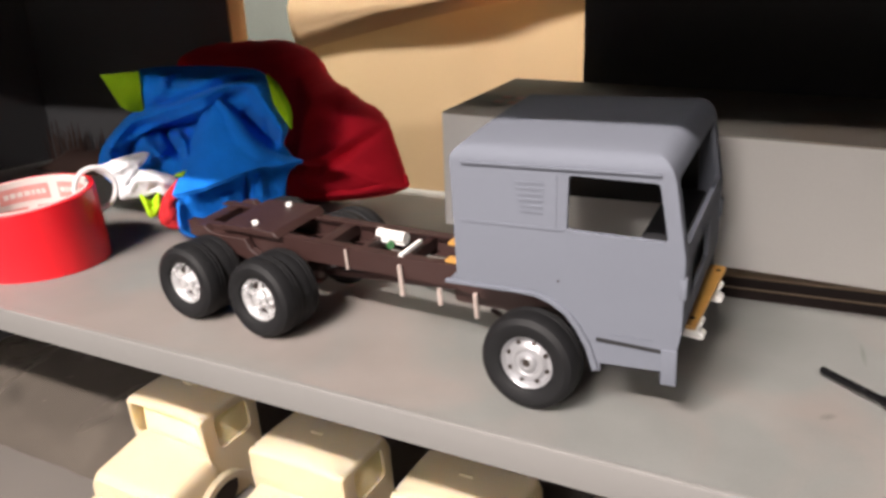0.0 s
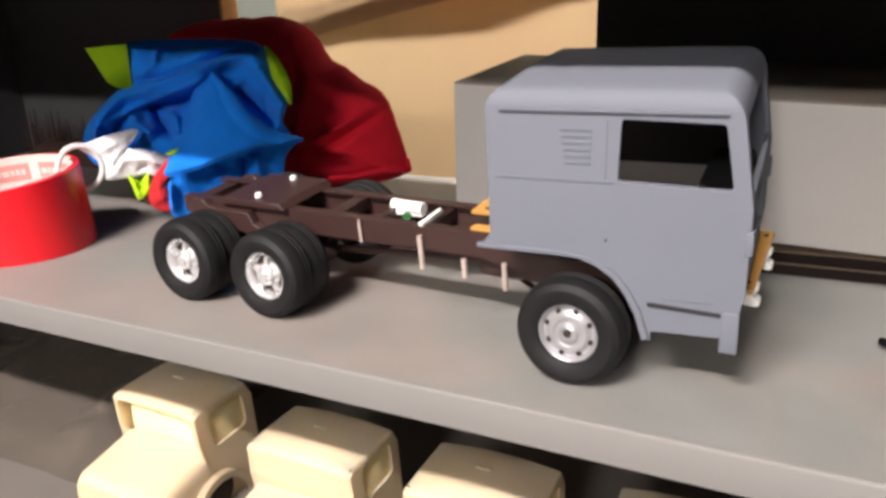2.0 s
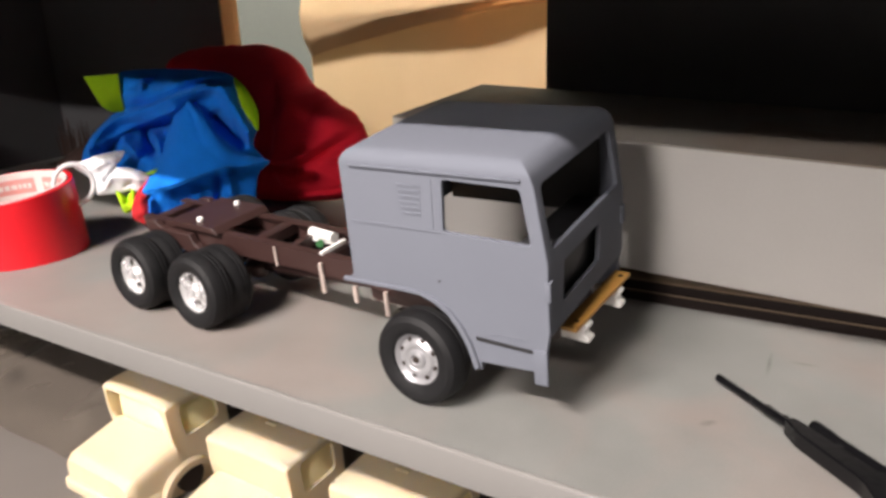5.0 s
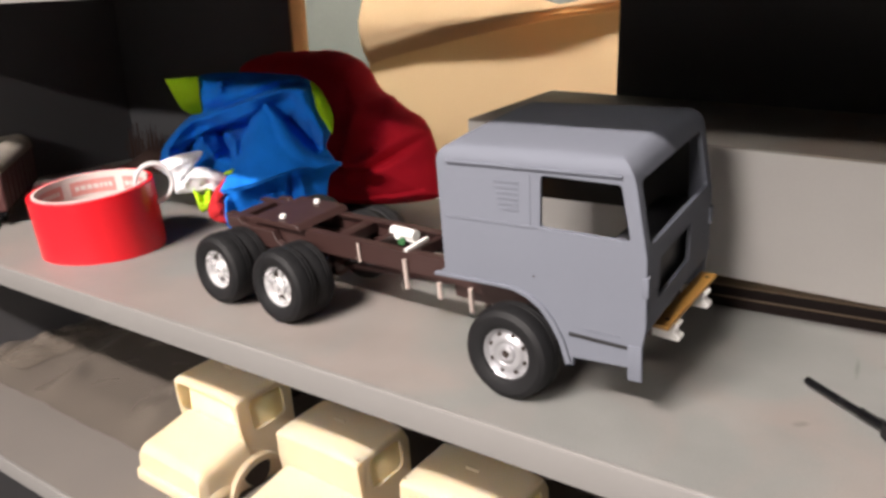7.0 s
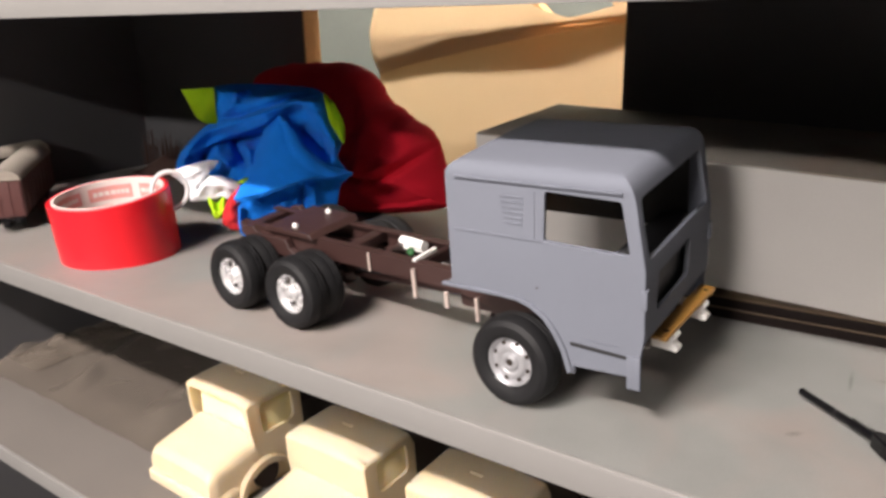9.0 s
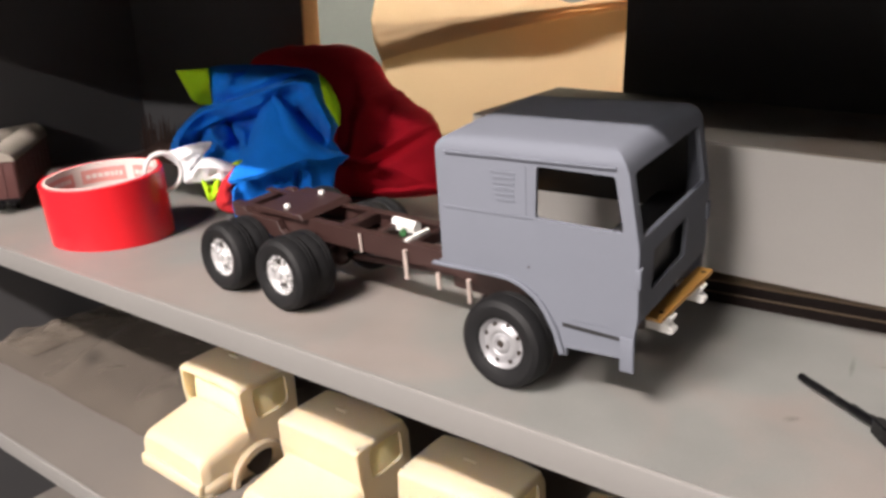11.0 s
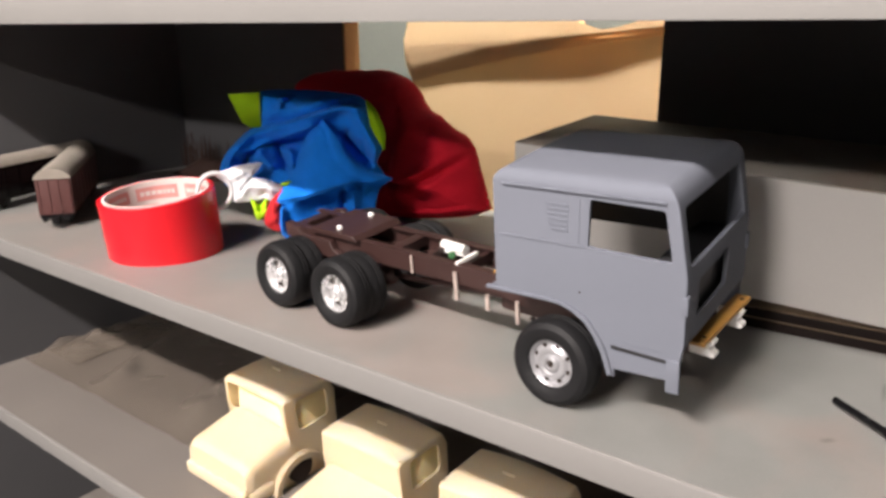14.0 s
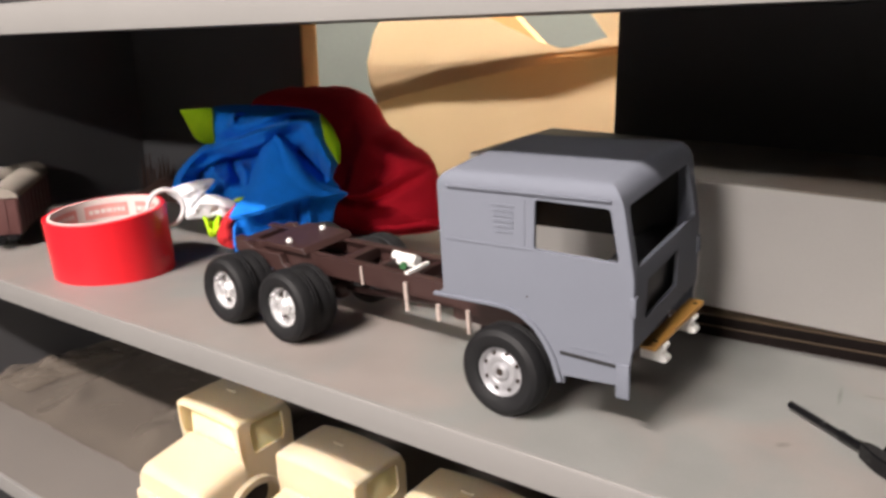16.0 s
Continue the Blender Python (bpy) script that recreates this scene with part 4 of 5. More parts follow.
FLAP_LEFT = [(-0.0275, -0.0400), (-0.0171, -0.0199), (-0.0076, -0.0013), (0.0026, 0.0178), (0.0113, 0.0330)]
FLAP_HEM = [(0.0722, -0.0247), (0.0553, -0.0249), (0.0355, -0.0245), (0.0204, -0.0289), (0.0055, -0.0336), (-0.0091, -0.0380), (-0.0275, -0.0408)]
TOWEL = [
    ([(0.0300, 0.0220), (0.0370, 0.0130), (0.0470, 0.0010), (0.0590, -0.0100)], -0.0085, 0.0055, 0),
    ([(-0.0787, -0.0073), (-0.0705, 0.0090), (-0.0526, 0.0211), (-0.0249, 0.0277), (0.0016, 0.0338), (0.0263, 0.0408), (0.0522, 0.0405)], 0.0085, 0.0058, 0),
    ([(-0.0660, -0.0030), (-0.0600, 0.0040), (-0.0381, 0.0130), (-0.0154, 0.0190), (0.0030, 0.0240), (0.0110, 0.0290)], 0.0085, 0.0016, 0.012),
    ([(-0.0403, 0.0330), (-0.0193, 0.0330), (0.0068, 0.0400), (0.0313, 0.0462), (0.0476, 0.0450)], -0.0048, 0.0024, 0),
    ([(-0.0400, 0.0420), (-0.0132, 0.0420), (0.0174, 0.0500), (0.0458, 0.0505)], 0.0045, 0.0060, 0),
    ([(-0.0459, 0.0100), (-0.0439, 0.0007), (-0.0320, -0.0123)], 0.0105, 0.0065, 0), ([(-0.0213, 0.0092), (-0.0156, 0.0006), (-0.0145, -0.0131)], 0.0080, 0.0045, 0), ([(-0.0340, 0.0125), (-0.0120, 0.0140), (0.0010, 0.0165)], -0.0090, 0.0042, 0),
    ([(-0.0731, -0.0001), (-0.0751, -0.0149)], 0.0070, 0.0050, 0), ([(-0.0600, 0.0031), (-0.0622, -0.0158)], -0.0080, 0.0030, 0),
    ([(-0.0313, 0.0130), (-0.0275, 0.0013), (-0.0209, -0.0104)], -0.0085, 0.0026, 0),
    ([(0.0403, 0.0390), (0.0509, 0.0217), (0.0574, 0.0021), (0.0558, -0.0149)], 0.0060, 0.0060, 0), ([(0.0480, 0.0120), (0.0520, 0.0000), (0.0560, -0.0080)], -0.0040, 0.0025, 0), ([(0.0580, 0.0060), (0.0600, -0.0040), (0.0640, -0.0140)], 0.0040, 0.0030, 0),
    ([(0.0290, -0.0290), (0.0281, -0.0428), (0.0258, -0.0600)], -0.0050, 0.0022, 0), ([(0.0380, -0.0300), (0.0400, -0.0500)], 0.0035, 0.0050, 0), ([(0.0100, -0.0420), (0.0120, -0.0600)], 0.0030, 0.0070, 0),
    ([(-0.0255, -0.0440), (-0.0275, -0.0560), (-0.0270, -0.0690)], 0.0060, 0.0030, 0),
    ([(-0.0253, 0.0440), (-0.0225, 0.0535), (-0.0150, 0.0565)], 0.0060, 0.0020, 0),
]
drape(towel, "towel_body", [(-0.0441, 0.0588), (-0.0377, 0.0628), (-0.0011, 0.0616), (0.0415, 0.0540), (0.0532, 0.0471), (0.0606, 0.0307), (0.0655, 0.0064), (0.0620, -0.0088), (0.0725, -0.0240), (0.0640, -0.0330), (0.0600, -0.0480), (0.0560, -0.0700), (0.0350, -0.0840), (0.0080, -0.0830), (-0.0265, -0.0725), (-0.0313, -0.0548), (-0.0294, -0.0403), (-0.0391, -0.0330), (-0.0514, -0.0322), (-0.0744, -0.0325), (-0.0867, -0.0141), (-0.0814, 0.0015), (-0.0700, 0.0152), (-0.0565, 0.0269), (-0.0460, 0.0313), (-0.0466, 0.0416), (-0.0469, 0.0510)],
      (0.004, -0.004), swell, 0.045, TOWEL, M_BLUE, "napped royal blue fleece in deep folds", 0.0026, relief=2.1)


# the corner that hangs over the front in one broad triangle
FLAP_RIGHT = [(0.0122, 0.0335), (0.0243, 0.0163), (0.0347, -0.0023), (0.0508, -0.0156), (0.0722, -0.0247)]
LEFT, RIGHT, LOWER = ([Vector((*q, 0)) for q in pts] for pts in (FLAP_LEFT[::-1], FLAP_RIGHT, FLAP_HEM[::-1]))


def flap_fn(u, v):
    a, b, c = (open_curve(pts, 40) for pts in (LEFT, RIGHT, LOWER))
    i, j = round(40 * v), round(40 * u)
    p = a[i].lerp(b[i], u) + v * (c[j] - a[40].lerp(b[40], u))
    wide = (b[i] - a[i]).length
    lift = 0.0150 * min(1, 0.35 + 2.2 * v) * (1 - 0.45 * u ** 3)
    lift += 0.0150 * max(0, (v - 0.66) / 0.34) ** 1.6 * (1 - 0.8 * u) + 0.0040 * math.sin(math.pi * min(1, 1.4 * u)) * v
    lift -= 0.0110 * math.exp(-u * wide / 0.0035)
    lift += 0.0035 * math.exp(-((u - 0.86) / 0.10) ** 2) + 0.0022 * fbm((p.x, 4, p.y), 32, 3)
    return heap_point(p.x, p.y, swell(p.x, p.y) + lift) - Vector((0, 0, ZS))


bm = bmesh.new()
grid_sheet(bm, flap_fn, 40, 40)
bmesh.ops.remove_doubles(bm, verts=bm.verts[:], dist=0.0001)
bmesh.ops.solidify(bm, geom=bm.faces[:], thickness=0.004)
part("front_flap", bm, M_BLUE, towel, "broad triangular fold of blue fleece")


def sheet_between(one, two, out, bow, name, label):
    """A lime sheet between two edges given in the heap's frame."""
    p, q = open_curve([(*v, 0) for v in one], 24), open_curve([(*v, 0) for v in two], 24)

    def fn(u, v):
        i = min(round(u * 24), 24)
        m = p[i].lerp(q[i], v)
        return heap_point(m.x, m.y, swell(m.x, m.y) + out + bow * math.sin(math.pi * v) * (0.4 + 0.6 * math.sin(math.pi * u)) + 0.001 * fbm((m.x, m.y, 1), 60, 2)) - Vector((0, 0, ZS))
    bm = bmesh.new()
    grid_sheet(bm, fn, 24, 12)
    bmesh.ops.solidify(bm, geom=bm.faces[:], thickness=0.0025)
    return part(name, bm, M_LIME, towel, label)


sheet_between([(-0.0735, 0.0604), (-0.0600, 0.0602), (-0.0425, 0.0600)], [(-0.0610, 0.0335), (-0.0540, 0.0290), (-0.0440, 0.0285)], -0.002, 0.003, "lime_corner", "bright lime green corner")
sheet_between([(0.0525, 0.0480), (0.0610, 0.0380), (0.0680, 0.0210), (0.0672, 0.0040)], [(0.0515, 0.0460), (0.0535, 0.0340), (0.0560, 0.0225), (0.0655, 0.0035)], 0.003, 0.003, "lime_band", "curved lime green trim")

# white strap and ring, red and lime cuff under the towel
strap = thing("white_strap", Matrix.Translation((0, 0, ZS)), "limp white woven strap ending in a plastic ring", "strap")
drape(strap, "strap_loop", [(-0.0872, -0.0139), (-0.0762, -0.0097), (-0.0613, -0.0056), (-0.0448, -0.0051), (-0.0462, -0.0101), (-0.0535, -0.0170), (-0.0434, -0.0190), (-0.0316, -0.0235), (-0.0262, -0.0300), (-0.0340, -0.0410), (-0.0426, -0.0385), (-0.0550, -0.0400), (-0.0697, -0.0402), (-0.0713, -0.0325), (-0.0765, -0.0222)],
      (-0.0600, -0.0240), lambda a, b: -0.014 + 0.10 * (a + 0.06), 0.002,
      [([(-0.0640, -0.0300), (-0.0560, -0.0215), (-0.0480, -0.0110)], -0.0050, 0.0016, 0), ([(-0.0700, -0.0180), (-0.0600, -0.0130), (-0.0480, -0.0085)], 0.0040, 0.0035, 0), ([(-0.0660, -0.0350), (-0.0560, -0.0260), (-0.0400, -0.0270), (-0.0310, -0.0320)], 0.0045, 0.0040, 0),
       ([(-0.0590, -0.0100), (-0.0545, -0.0165)], -0.0030, 0.0020, 0), ([(-0.0620, -0.0260), (-0.0640, -0.0340)], -0.0030, 0.0016, 0), ([(-0.0480, -0.0350), (-0.0400, -0.0320)], -0.0020, 0.0015, 0)],
      M_STRAP, "crumpled white woven strap", 0.0012, 130, 36, 50, edge=0.004)


def torus(bm, m, R, r, n=48, k=10):
    rings = []
    for i in range(n):
        a = 2 * math.pi * i / n
        rings.append([bm.verts.new(m @ Vector(((R + r * math.cos(b)) * math.cos(a), (R + r * math.cos(b)) * math.sin(a), 1.6 * r * math.sin(b)))) for b in [2 * math.pi * q / k for q in range(k)]])
    for i in range(n):
        for q in range(k):
            bm.faces.new((rings[i][q], rings[(i + 1) % n][q], rings[(i + 1) % n][(q + 1) % k], rings[i][(q + 1) % k]))


bm = bmesh.new()
RING = Matrix((H_RIGHT, H_UP, H_OUT)).transposed().to_4x4()
RING.translation = heap_point(-0.0869, -0.0291, -0.0165) - Vector((0, 0, ZS))
torus(bm, RING @ pose(0, 0, 0, 6, 10, 0) @ Matrix.Diagonal((0.90, 1.0, 1.0, 1)), 0.0165, 0.0022)
part("ring", bm, M_RING, strap, "smooth white plastic ring")

cuff = thing("knit_cuff", Matrix.Translation((0, 0, ZS)), "bunched red knitted cuff with lime edging", "garment")
drape(cuff, "red_knit", [(-0.0210, -0.0235), (-0.0175, -0.0270), (-0.0260, -0.0416), (-0.0270, -0.0660), (-0.0384, -0.0640), (-0.0430, -0.0556), (-0.0379, -0.0411), (-0.0290, -0.0310)], (-0.0325, -0.0480), lambda a, b: 0.004, 0.010,
      [([(-0.0340, -0.0400), (-0.0330, -0.0600)], 0.0030, 0.0040, 0), ([(-0.0300, -0.0330), (-0.0230, -0.0260)], 0.0020, 0.0025, 0)], M_REDS, "bright red knit", 0.0015, 70, 18, 60, edge=0.005)
drape(cuff, "lime_edging", [(-0.0545, -0.0370), (-0.0473, -0.0420), (-0.0400, -0.0370), (-0.0405, -0.0480), (-0.0435, -0.0545), (-0.0500, -0.0570), (-0.0535, -0.0480)], (-0.0470, -0.0490), lambda a, b: -0.010, 0.010,
      [([(-0.0470, -0.0400), (-0.0465, -0.0500)], -0.0060, 0.0028, 0), ([(-0.0520, -0.0430), (-0.0500, -0.0540)], 0.0020, 0.0025, 0)], M_LIME, "lime green edging", 0.001, 60, 16, 60, edge=0.005)
drape(cuff, "lime_tip", [(-0.0275, -0.0250), (-0.0220, -0.0222), (-0.0170, -0.0215), (-0.0200, -0.0264)], (-0.0215, -0.0240), lambda a, b: 0.007, 0.006, [], M_LIME, "lime green edging", 0.0005, 40, 8, 60, edge=0.003)

# ---- white box on dark strips ----
wb = thing("white_box", pose(-0.1395, 0.2105, ZS + 0.0246, 3.2, 1.8, 0.3), "long white card box with darker faded red printed top", "box")
bm = bmesh.new()
box(bm, 0.0, 0.70, 0.0, 0.138, 0.0, 0.0850, bevel=0.0014)
part("body", bm, M_BOX, wb)
bm = bmesh.new()
box(bm, 0.0004, 0.6996, 0.0004, 0.1376, 0.0846, 0.0862, bevel=0.0006)
lid = part("lid", bm, M_LID, wb, "darker grey card top with worn edges")
random.seed(7)
for i in range(9):
    x, y = 0.022 + 0.011 * (i % 5), 0.040 + 0.016 * (i // 5)
    bm = bmesh.new()
    box(bm, x, x + 0.006 + 0.003 * random.random(), y, y + 0.008, 0.0862, 0.0865)
    part("print_bar", bm, M_BOXPRINT, lid, "faded red printed bar")


def strip(name, x0, y0, w, h, z, mat, label, rz=0.0):
    t = thing(name, pose(x0, y0, ZS + z, 0, 0, rz), label, "strip", "strips under the box")
    bm = bmesh.new()
    prism(bm, [(0, 0), (0.80, 0), (0.80, h), (0, h)], 0, w)
    part("web", bm, mat, t, bevel=0.0006)
    return t


strip("profile_strip", -0.06, 0.2010, 0.020, 0.0066, 0.0, M_RAIL, "dark brown profile strip lying flat on the shelf", 2.6)
strip("profile_strip", -0.06, 0.2016, 0.019, 0.0066, 0.0074, M_RAIL, "dark brown profile strip stacked on another one", 2.6)
strip("profile_strip", -0.06, 0.300, 0.020, 0.0225, 0.0, M_RAIL, "dark brown profile strip under a white box", 0.0)
card = thing("brown_card_sheet", pose(-0.06, 0.2012, ZS + 0.0066, 0, 0, 2.6), "thin brown card strip between two dark strips", "card")
bm = bmesh.new()
box(bm, 0, 0.79, 0, 0.016, 0, 0.0008)
part("sheet", bm, M_CARD, card)
card = thing("brown_card_sheet", pose(-0.06, 0.2020, ZS + 0.0140, 0, 0, 2.6), "thin brown card sheet under the white box", "card")
bm = bmesh.new()
box(bm, 0, 0.30, 0, 0.018, 0, 0.0006)
part("sheet", bm, M_CARD, card)

# ---- goods wagons ----


def wagon(m, body_mat, label, length, size=1.0):
    w = thing("goods_wagon", m, label, "model wagon", "goods wagons")
    w.scale = (1, 1, size)
    bm = bmesh.new()
    box(bm, 0, length, -0.0165, 0.0165, 0.0105, 0.0390, bevel=0.0006)
    body = part("body", bm, body_mat, w)
    for y in (-0.0172, 0.0166):
        for i in range(9):
            bm = bmesh.new()
            x = 0.004 + (length - 0.010) * i / 8
            box(bm, x, x + 0.0016, y, y + 0.0006, 0.0115, 0.0385)
            part("rib", bm, body_mat, body)
    for y in (-0.0150, -0.0055, 0.0040, 0.0135):
        bm = bmesh.new()
        box(bm, -0.0007, 0.0004, y, y + 0.0014, 0.0115, 0.0400)
        part("end_post", bm, body_mat, body)
    bm = bmesh.new()
    n = 14
    arc = [(0.0182 * math.sin(radians(-78 + 156 * i / n)), 0.0370 + 0.0105 * math.cos(radians(-78 + 156 * i / n))) for i in range(n + 1)]
    a = [bm.verts.new((-0.0012, y, z)) for y, z in arc]
    b = [bm.verts.new((length + 0.0012, y, z)) for y, z in arc]
    for i in range(n):
        bm.faces.new((a[i], a[i + 1], b[i + 1], b[i]))
    bm.faces.new(a)
    bm.faces.new(b[::-1])
    part("roof", bm, M_WAGON_ROOF, w, "dusty grey arched roof")
    bm = bmesh.new()
    box(bm, -0.001, length + 0.001, -0.0155, 0.0155, 0.0085, 0.0110)
    part("underframe", bm, M_BLACK, w, "black underframe")
    for x in (0.020, length - 0.020):
        for y in (-0.0095, 0.0080):
            bm = bmesh.new()
            rod(bm, (x, y, 0.0055), (x, y + 0.0015, 0.0055), 0.0055, seg=20)
            part("wheel", bm, M_BLACK, w)
        bm = bmesh.new()
        box(bm, x - 0.008, x + 0.008, -0.0125, -0.0105, 0.0040, 0.0085, bevel=0.0006)
        box(bm, x - 0.008, x + 0.008, 0.0105, 0.0125, 0.0040, 0.0085, bevel=0.0006)
        part("axle_guard", bm, M_BLACK, w)
    for y in (-0.010, 0.010):
        bm = bmesh.new()
        rod(bm, (0, y, 0.0092), (-0.006, y, 0.0092), 0.0012, seg=8)
        rod(bm, (-0.006, y, 0.0092), (-0.0068, y, 0.0092), 0.0030, seg=12)
        part("buffer", bm, M_BLACK, w)
    bm = bmesh.new()
    box(bm, -0.010, 0.002, -0.003, 0.003, 0.0045, 0.0080, bevel=0.0006)
    part("coupling", bm, M_BLACK, w, "black coupling hook")


wagon(pose(-0.592, 0.056, ZS, 0, 0, 143), M_WAGON, "maroon covered goods wagon with dusty arched roof", 0.172, 1.30)
wagon(pose(-0.730, 0.040, ZS, 0, 0, 110), M_BLACK, "black goods wagon with a dusty pale roof", 0.160, 1.22)

# ---- bristly dark tuft against the back panel ----
tuft = thing("bristle_strip", Matrix.Translation((0, 0, ZS)), "low dark rust bristle strip against the back panel", "brush")
bm = bmesh.new()


def mound(u, v):
    x = -0.76 + 0.27 * u
    a = math.pi * v
    h = (0.026 + 0.008 * fbm((x, 0, 0), 30)) * min(1, 5 * u, 5 * (1 - u) + 0.2)
    return Vector((x, 0.318 - 0.020 * math.cos(a), max(0, h * math.sin(a))))


grid_sheet(bm, mound, 40, 10)
part("base", bm, M_BRISTLE, tuft)
random.seed(3)
bm = bmesh.new()
for i in range(150):
    x = -0.755 + 0.26 * random.random()
    y = 0.312 + 0.014 * random.random()
    h = 0.036 + 0.022 * random.random() ** 2
    rod(bm, (x, y, 0.010), (x + 0.006 * (random.random() - 0.5), y + 0.004 * (random.random() - 0.5), h), 0.0009, 0.0003, seg=5)
tagged(part("bristles", bm, M_BRISTLE, tuft, "thin dark rust bristles"), kind="stuff")

# ---- black toy rifle ----
gun = thing("toy_rifle", pose(0.1255, 0.1165, ZS + 0.0045, 0, 0, -38.5), "small glossy black plastic toy rifle lying on its side", "toy gun")
bm = bmesh.new()
lathe(bm, [(0.0010, 0.0), (0.0019, 0.0003), (0.0021, 0.0012), (0.0019, 0.003), (0.0019, 0.034), (0.0023, 0.036), (0.0023, 0.056)], m=pose(0, 0, 0, 0, 90, 0), seg=16)
part("barrel", bm, M_BLACK, gun)
bm = bmesh.new()
prism(bm, [(0.0315, 0.0010), (0.0330, 0.0034), (0.0352, 0.0030), (0.0420, 0.0026), (0.0440, 0.0040), (0.0452, 0.0036), (0.0460, 0.0014)], -0.001, 0.001, m=pose(0, 0, 0, -90, 0, 0))
part("front_sight", bm, M_BLACK, gun)
bm = bmesh.new()
body_pts = round_poly([(0.048, -0.0024), (0.060, -0.0060), (0.096, -0.0078), (0.116, -0.0175), (0.130, -0.0160), (0.124, -0.0060), (0.158, -0.0110), (0.180, -0.0150), (0.184, 0.0040), (0.148, 0.0030), (0.064, 0.0026), (0.050, 0.0020)], 0.003)
prism(bm, body_pts, -0.0040, 0.0040, m=pose(0, 0, 0, -90, 0, 0))
part("stock", bm, M_BLACK, gun, "glossy black receiver and stock", bevel=0.0016)
bm = bmesh.new()
lathe(bm, [(0.0004, 0.055), (0.0028, 0.0552), (0.0031, 0.057), (0.0029, 0.064), (0.0024, 0.070), (0.0024, 0.098), (0.0030, 0.102), (0.0030, 0.110), (0.0004, 0.1102)], m=pose(0, 0.0078, 0.001, 0, 90, 0), seg=16)
part("scope", bm, M_BLACK, gun, "black telescopic sight")
for x in (0.072, 0.094):
    bm = bmesh.new()
    box(bm, x, x + 0.003, 0.0022, 0.0070, -0.0015, 0.0025)
    part("scope_mount", bm, M_BLACK, gun)

# ---- cream resin cabs on the shelf below ----
Z3 = -0.2100


def resin_cab(m, open_screen, label):
    c = thing("resin_cab", m, label, "model cab", "cream resin cabs")
    W, H = 0.046, 0.0825
    bm = bmesh.new()
    side = [(0.034, 0.0), (0.034, 0.030), (0.030, 0.052), (0.027, 0.078), (0.032, H - 0.002), (0.084, H), (0.090, 0.070), (0.091, 0.0)]
    vs = prism(bm, side, -W, W, m=Matrix(((0, 1, 0, 0), (1, 0, 0, 0), (0, 0, 1, 0), (0, 0, 0, 1))))
    for v in bm.verts:
        if v.co.z > 0.06:
            v.co.x *= 0.955
    es = [e for e in bm.edges if all(v.co.z > 0.045 for v in e.verts)]
    bmesh.ops.bevel(bm, geom=es, offset=0.0105, segments=7, profile=0.5, affect="EDGES", clamp_overlap=True)
    for i in range(1, 12):
        bmesh.ops.bisect_plane(bm, geom=bm.verts[:] + bm.edges[:] + bm.faces[:], plane_co=(-W + 2 * W * i / 12, 0, 0), plane_no=(1, 0, 0))
    for i in range(1, 8):
        bmesh.ops.bisect_plane(bm, geom=bm.verts[:] + bm.edges[:] + bm.faces[:], plane_co=(0, 0.028 + 0.062 * i / 8, 0), plane_no=(0, 1, 0))
    for v in bm.verts:
        lift = max(0.0, min(1.0, (v.co.z - 0.066) / 0.014))
        v.co.z += lift * (0.0075 * max(0, 1 - (v.co.x / W) ** 2) * max(0, 1 - ((v.co.y - 0.058) / 0.036) ** 2) - 0.0030)
    cuts = []
    k = bmesh.new()
    prism(k, [(0.0375, -0.01), (0.0375, 0.030), (0.0335, 0.052), (0.0315, H - 0.0045), (0.084, H - 0.004), (0.0870, 0.070), (0.0880, -0.01)], -W + 0.0035, W - 0.0035, m=Matrix(((0, 1, 0, 0), (1, 0, 0, 0), (0, 0, 1, 0), (0, 0, 0, 1))))
    cuts.append(k)
    k = bmesh.new()
    swap = Matrix(((0, 1, 0, 0), (1, 0, 0, 0), (0, 0, 1, 0), (0, 0, 0, 1)))
    prism(k, round_poly([(0.044, 0.046), (0.080, 0.048), (0.078, 0.0735), (0.041, 0.0735)], 0.006), W - 0.012, W + 0.01, m=swap)
    cuts.append(k)
    if open_screen:
        k = bmesh.new()
        prism(k, round_poly([(-0.0425, 0.044), (0.0415, 0.044), (0.0385, 0.0745), (-0.0400, 0.0745)], 0.007), 0.0, 0.045)
        cuts.append(k)
    body = carve(bm, cuts)
    shell = part("cab_shell", body, M_RESIN, c, "smooth cream resin shell", bevel=0.0012)
    # added filler block, coloured bright for light that shines through the casting
    bm = bmesh.new()
    box(bm, -W + 0.0055, W - 0.0038, 0.0380, 0.0850, 0.0005, 0.0745, bevel=0.006)
    part("inner_block", bm, M_RESIN_IN, c, "pale amber block painting the light inside the casting")
    bm = bmesh.new()
    box(bm, -0.005, 0.005, 0.0565, 0.0590, H + 0.0030, H + 0.0049, bevel=0.0002)
    part("casting_mark", bm, M_RESIN, shell, "small raised casting mark")
    # bonnet, swept to a rounded nose
    bm = bmesh.new()

    def bonnet(u, v):
        y = 0.036 - 0.053 * v
        half = 0.0462 * (1 - 0.02 * v - 0.05 * max(0, v - 0.86) / 0.14)
        top = 0.0450 - 0.0105 * v - 0.0040 * max(0, (v - 0.88) / 0.12) ** 2
        a = math.pi * u
        ca, sa = math.cos(a), math.sin(a)
        x = -half * math.copysign(abs(ca) ** 0.26, ca)
        z = top * abs(sa) ** 0.20 + 0.0022 * sa ** 2 * (1 - v)
        return Vector((x, y, max(z, 0.0004)))
    rows = grid_sheet(bm, bonnet, 64, 28)
    bm.faces.new(rows[-1])
    part("bonnet", bm, M_RESIN, c)
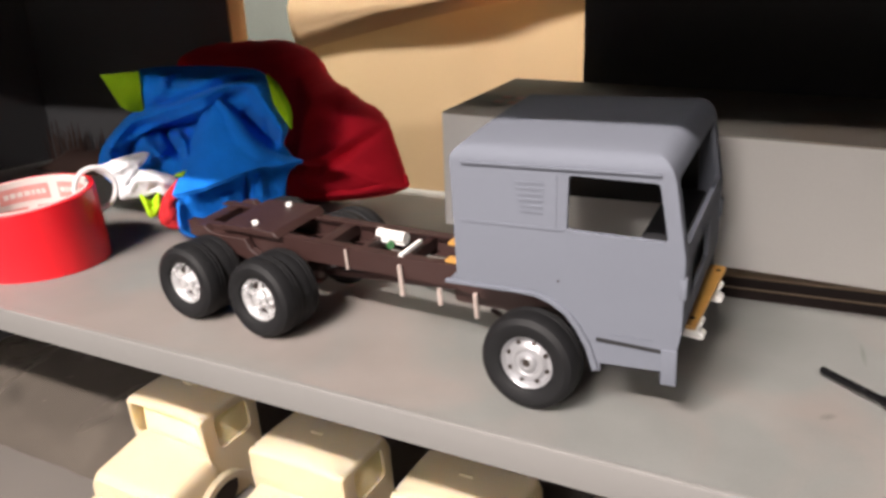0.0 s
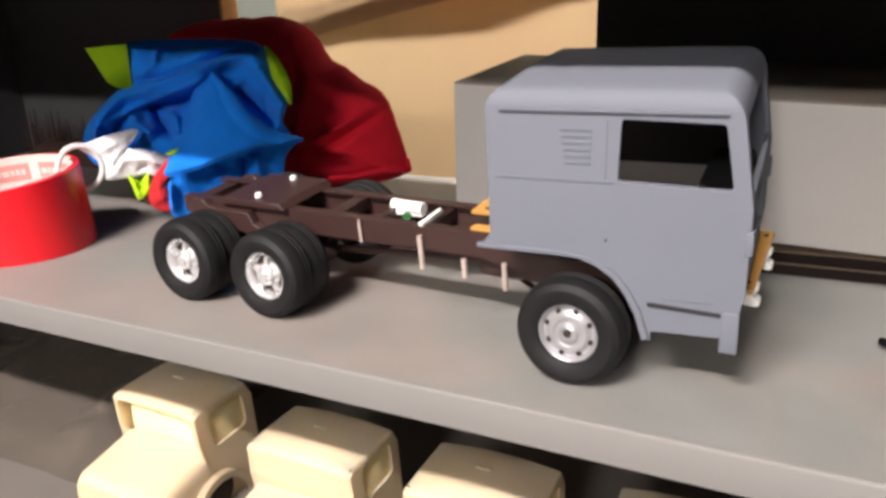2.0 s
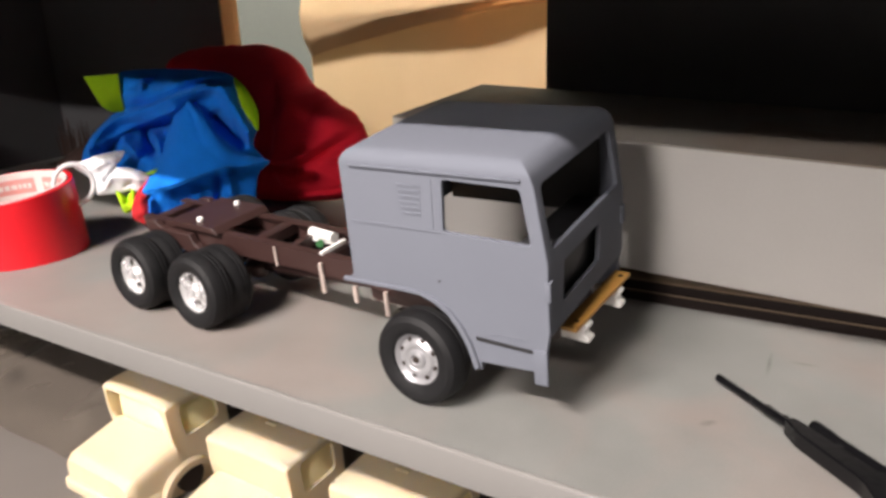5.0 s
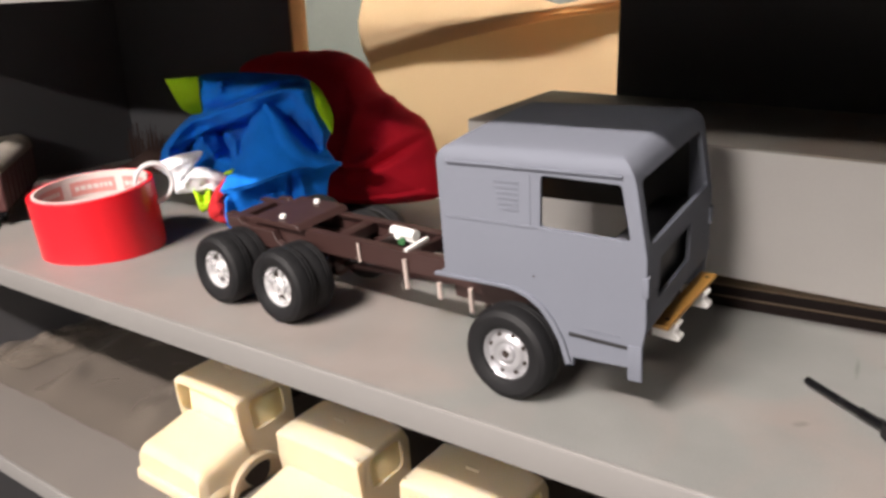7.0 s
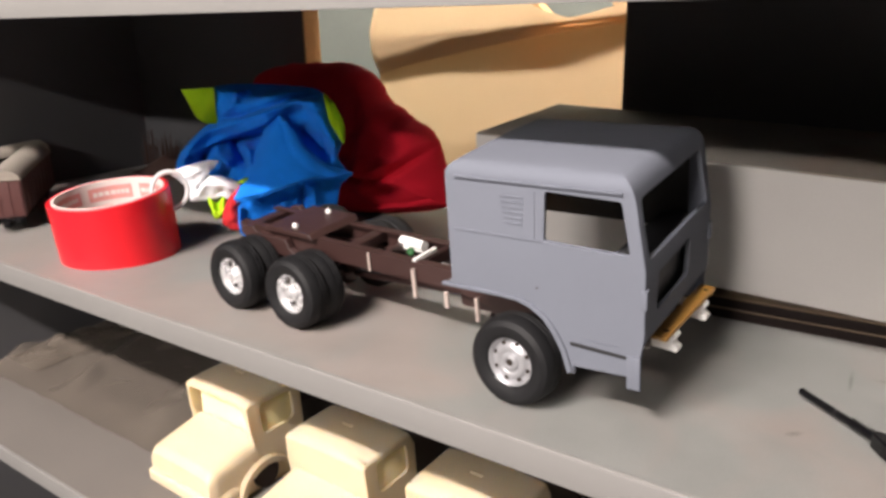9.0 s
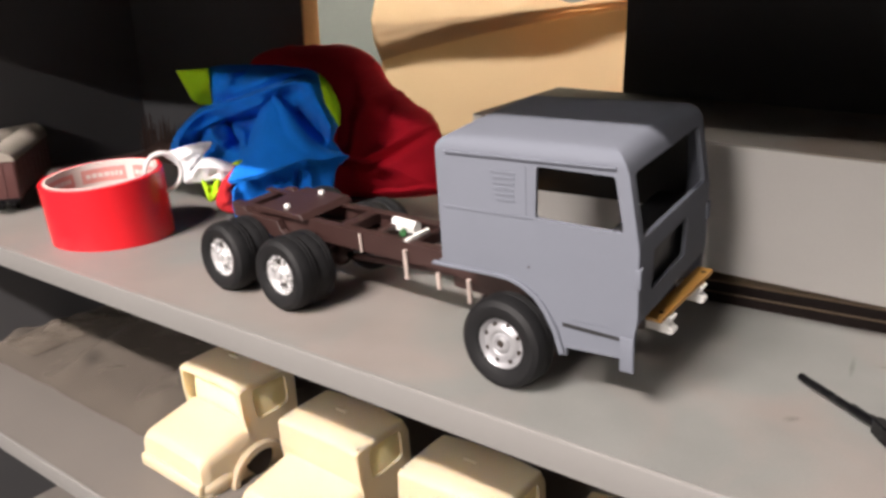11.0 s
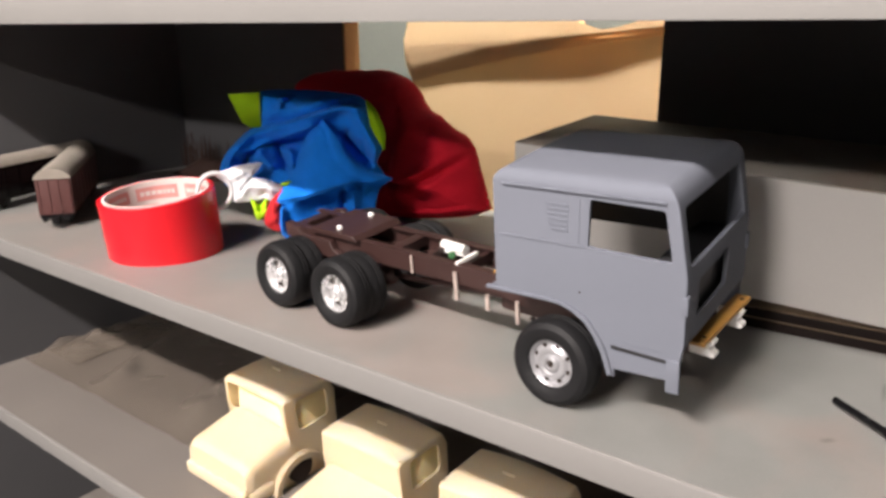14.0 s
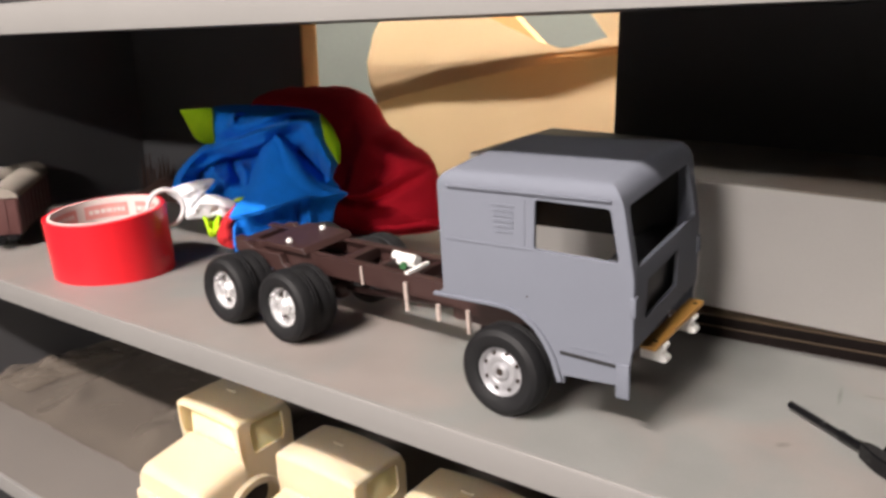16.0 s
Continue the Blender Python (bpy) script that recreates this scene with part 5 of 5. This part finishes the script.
    for s in (1,):
        bm = bmesh.new()

        def wing(u, v, s=s):
            a = radians(-8 + 196 * u)
            R = 0.0230
            x = s * (0.0375 + 0.0145 * math.sin(math.pi * min(v, 0.5)) + 0.0005 * v)
            r = R + 0.0045 * (1 - v) + 0.003 * math.sin(math.pi * v)
            return Vector((x, 0.040 - r * 1.12 * math.cos(a), max(0.0005, -0.001 + r * math.sin(a))))
        grid_sheet(bm, wing, 30, 8)
        bmesh.ops.solidify(bm, geom=bm.faces[:], thickness=0.003)
        part("wing", bm, M_RESIN, c, "cream flared wheel arch")
        # a solid near-black disc paints the shade under the arch
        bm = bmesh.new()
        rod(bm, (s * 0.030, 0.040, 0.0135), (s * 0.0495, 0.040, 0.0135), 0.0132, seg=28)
        part("arch_shadow", bm, M_HOLE_SHADE, c, "dark disc painting the shade in the wheel arch")
    for s in (-1, 1):
        bm = bmesh.new()
        bmesh.ops.create_uvsphere(bm, u_segments=28, v_segments=18, radius=1.0)
        for v in bm.verts:
            v.co = Vector((s * 0.0375 + 0.0110 * v.co.x, 0.002 + 0.0225 * v.co.y, max(0.0004, 0.008 + 0.0105 * v.co.z)))
        part("front_wing", bm, M_RESIN, c, "rounded cream front wing")
    bm = bmesh.new()
    box(bm, -0.044, 0.044, -0.0215, -0.0140, 0.004, 0.0150, bevel=0.0035, seg=4)
    part("nose_bar", bm, M_RESIN, c, "rounded cream bumper")
    return c


resin_cab(pose(-0.3480, 0.066, Z3, 0, 0, -2) @ Matrix.Diagonal((1, 1, 1.09, 1)), True, "cream resin bonneted truck cab with open windscreen")
resin_cab(pose(-0.2075, 0.060, Z3, 0, 0, -1), False, "cream resin bonneted truck cab with blank windscreen")
resin_cab(pose(-0.0800, 0.060, Z3, 0, 0, 0), False, "cream resin bonneted truck cab with blank windscreen")
resin_cab(pose(0.0480, 0.060, Z3, 0, 0, 1), False, "cream resin bonneted truck cab with blank windscreen")

# ---- crumpled film on the lower shelf ----
film = thing("plastic_film", Matrix.Translation((0, 0, Z3)), "dusty crumpled sheet of clear plastic film", "film")


def film_fn(u, v):
    x = -0.785 + 0.40 * u
    y = 0.0775 + 0.004 * fbm((x, 0, 0), 14, 3) + 0.235 * v
    fold = max(0, math.sin(38 * (x + 0.25 * y) + 2 * fbm((x, y, 2), 7, 2))) ** 6
    h = 0.0008 + 0.0030 * abs(fbm((x, y, 0), 12, 3)) * min(1, 8 * v) + 0.0110 * fold * min(1, 5 * v)
    return Vector((x, y, h))


bm = bmesh.new()
grid_sheet(bm, film_fn, 110, 60)
part("sheet", bm, M_FILM, film)


def film_edge(u, v):
    x = -0.788 + 0.075 * v + 0.006 * fbm((u, 0, 0), 5, 3)
    y = 0.105 + 0.16 * u
    h = 0.003 + 0.018 * math.sin(math.pi * v) * math.sin(math.pi * min(1, u * 1.15)) * (0.55 + 0.6 * abs(fbm((u * 0.2, v * 0.1, 4), 16, 3)))
    return Vector((x, y, h))


bm = bmesh.new()
grid_sheet(bm, film_edge, 60, 24)
part("crumpled_edge", bm, M_FILM, film, "bunched edge of the clear film")

# ---- smudges on the shelf ----
random.seed(11)
for x, y, w, h, rz in ((0.1446, 0.1505, 0.0016, 0.0190, 5), (0.1306, 0.0772, 0.0060, 0.0030, 48), (0.161, 0.161, 0.009, 0.0018, 4)):
    t = thing("smudge", pose(x, y, ZS + 0.00015, 0, 0, rz), "faint grey scuff on the shelf board", "stain", "scuffs")
    bm = bmesh.new()
    ring = [bm.verts.new((w * math.cos(a) * (0.8 + 0.3 * random.random()), h * math.sin(a) * (0.8 + 0.3 * random.random()), 0)) for a in [2 * math.pi * i / 14 for i in range(14)]]
    bm.faces.new(ring)
    part("mark", bm, M_SMUDGE, t)
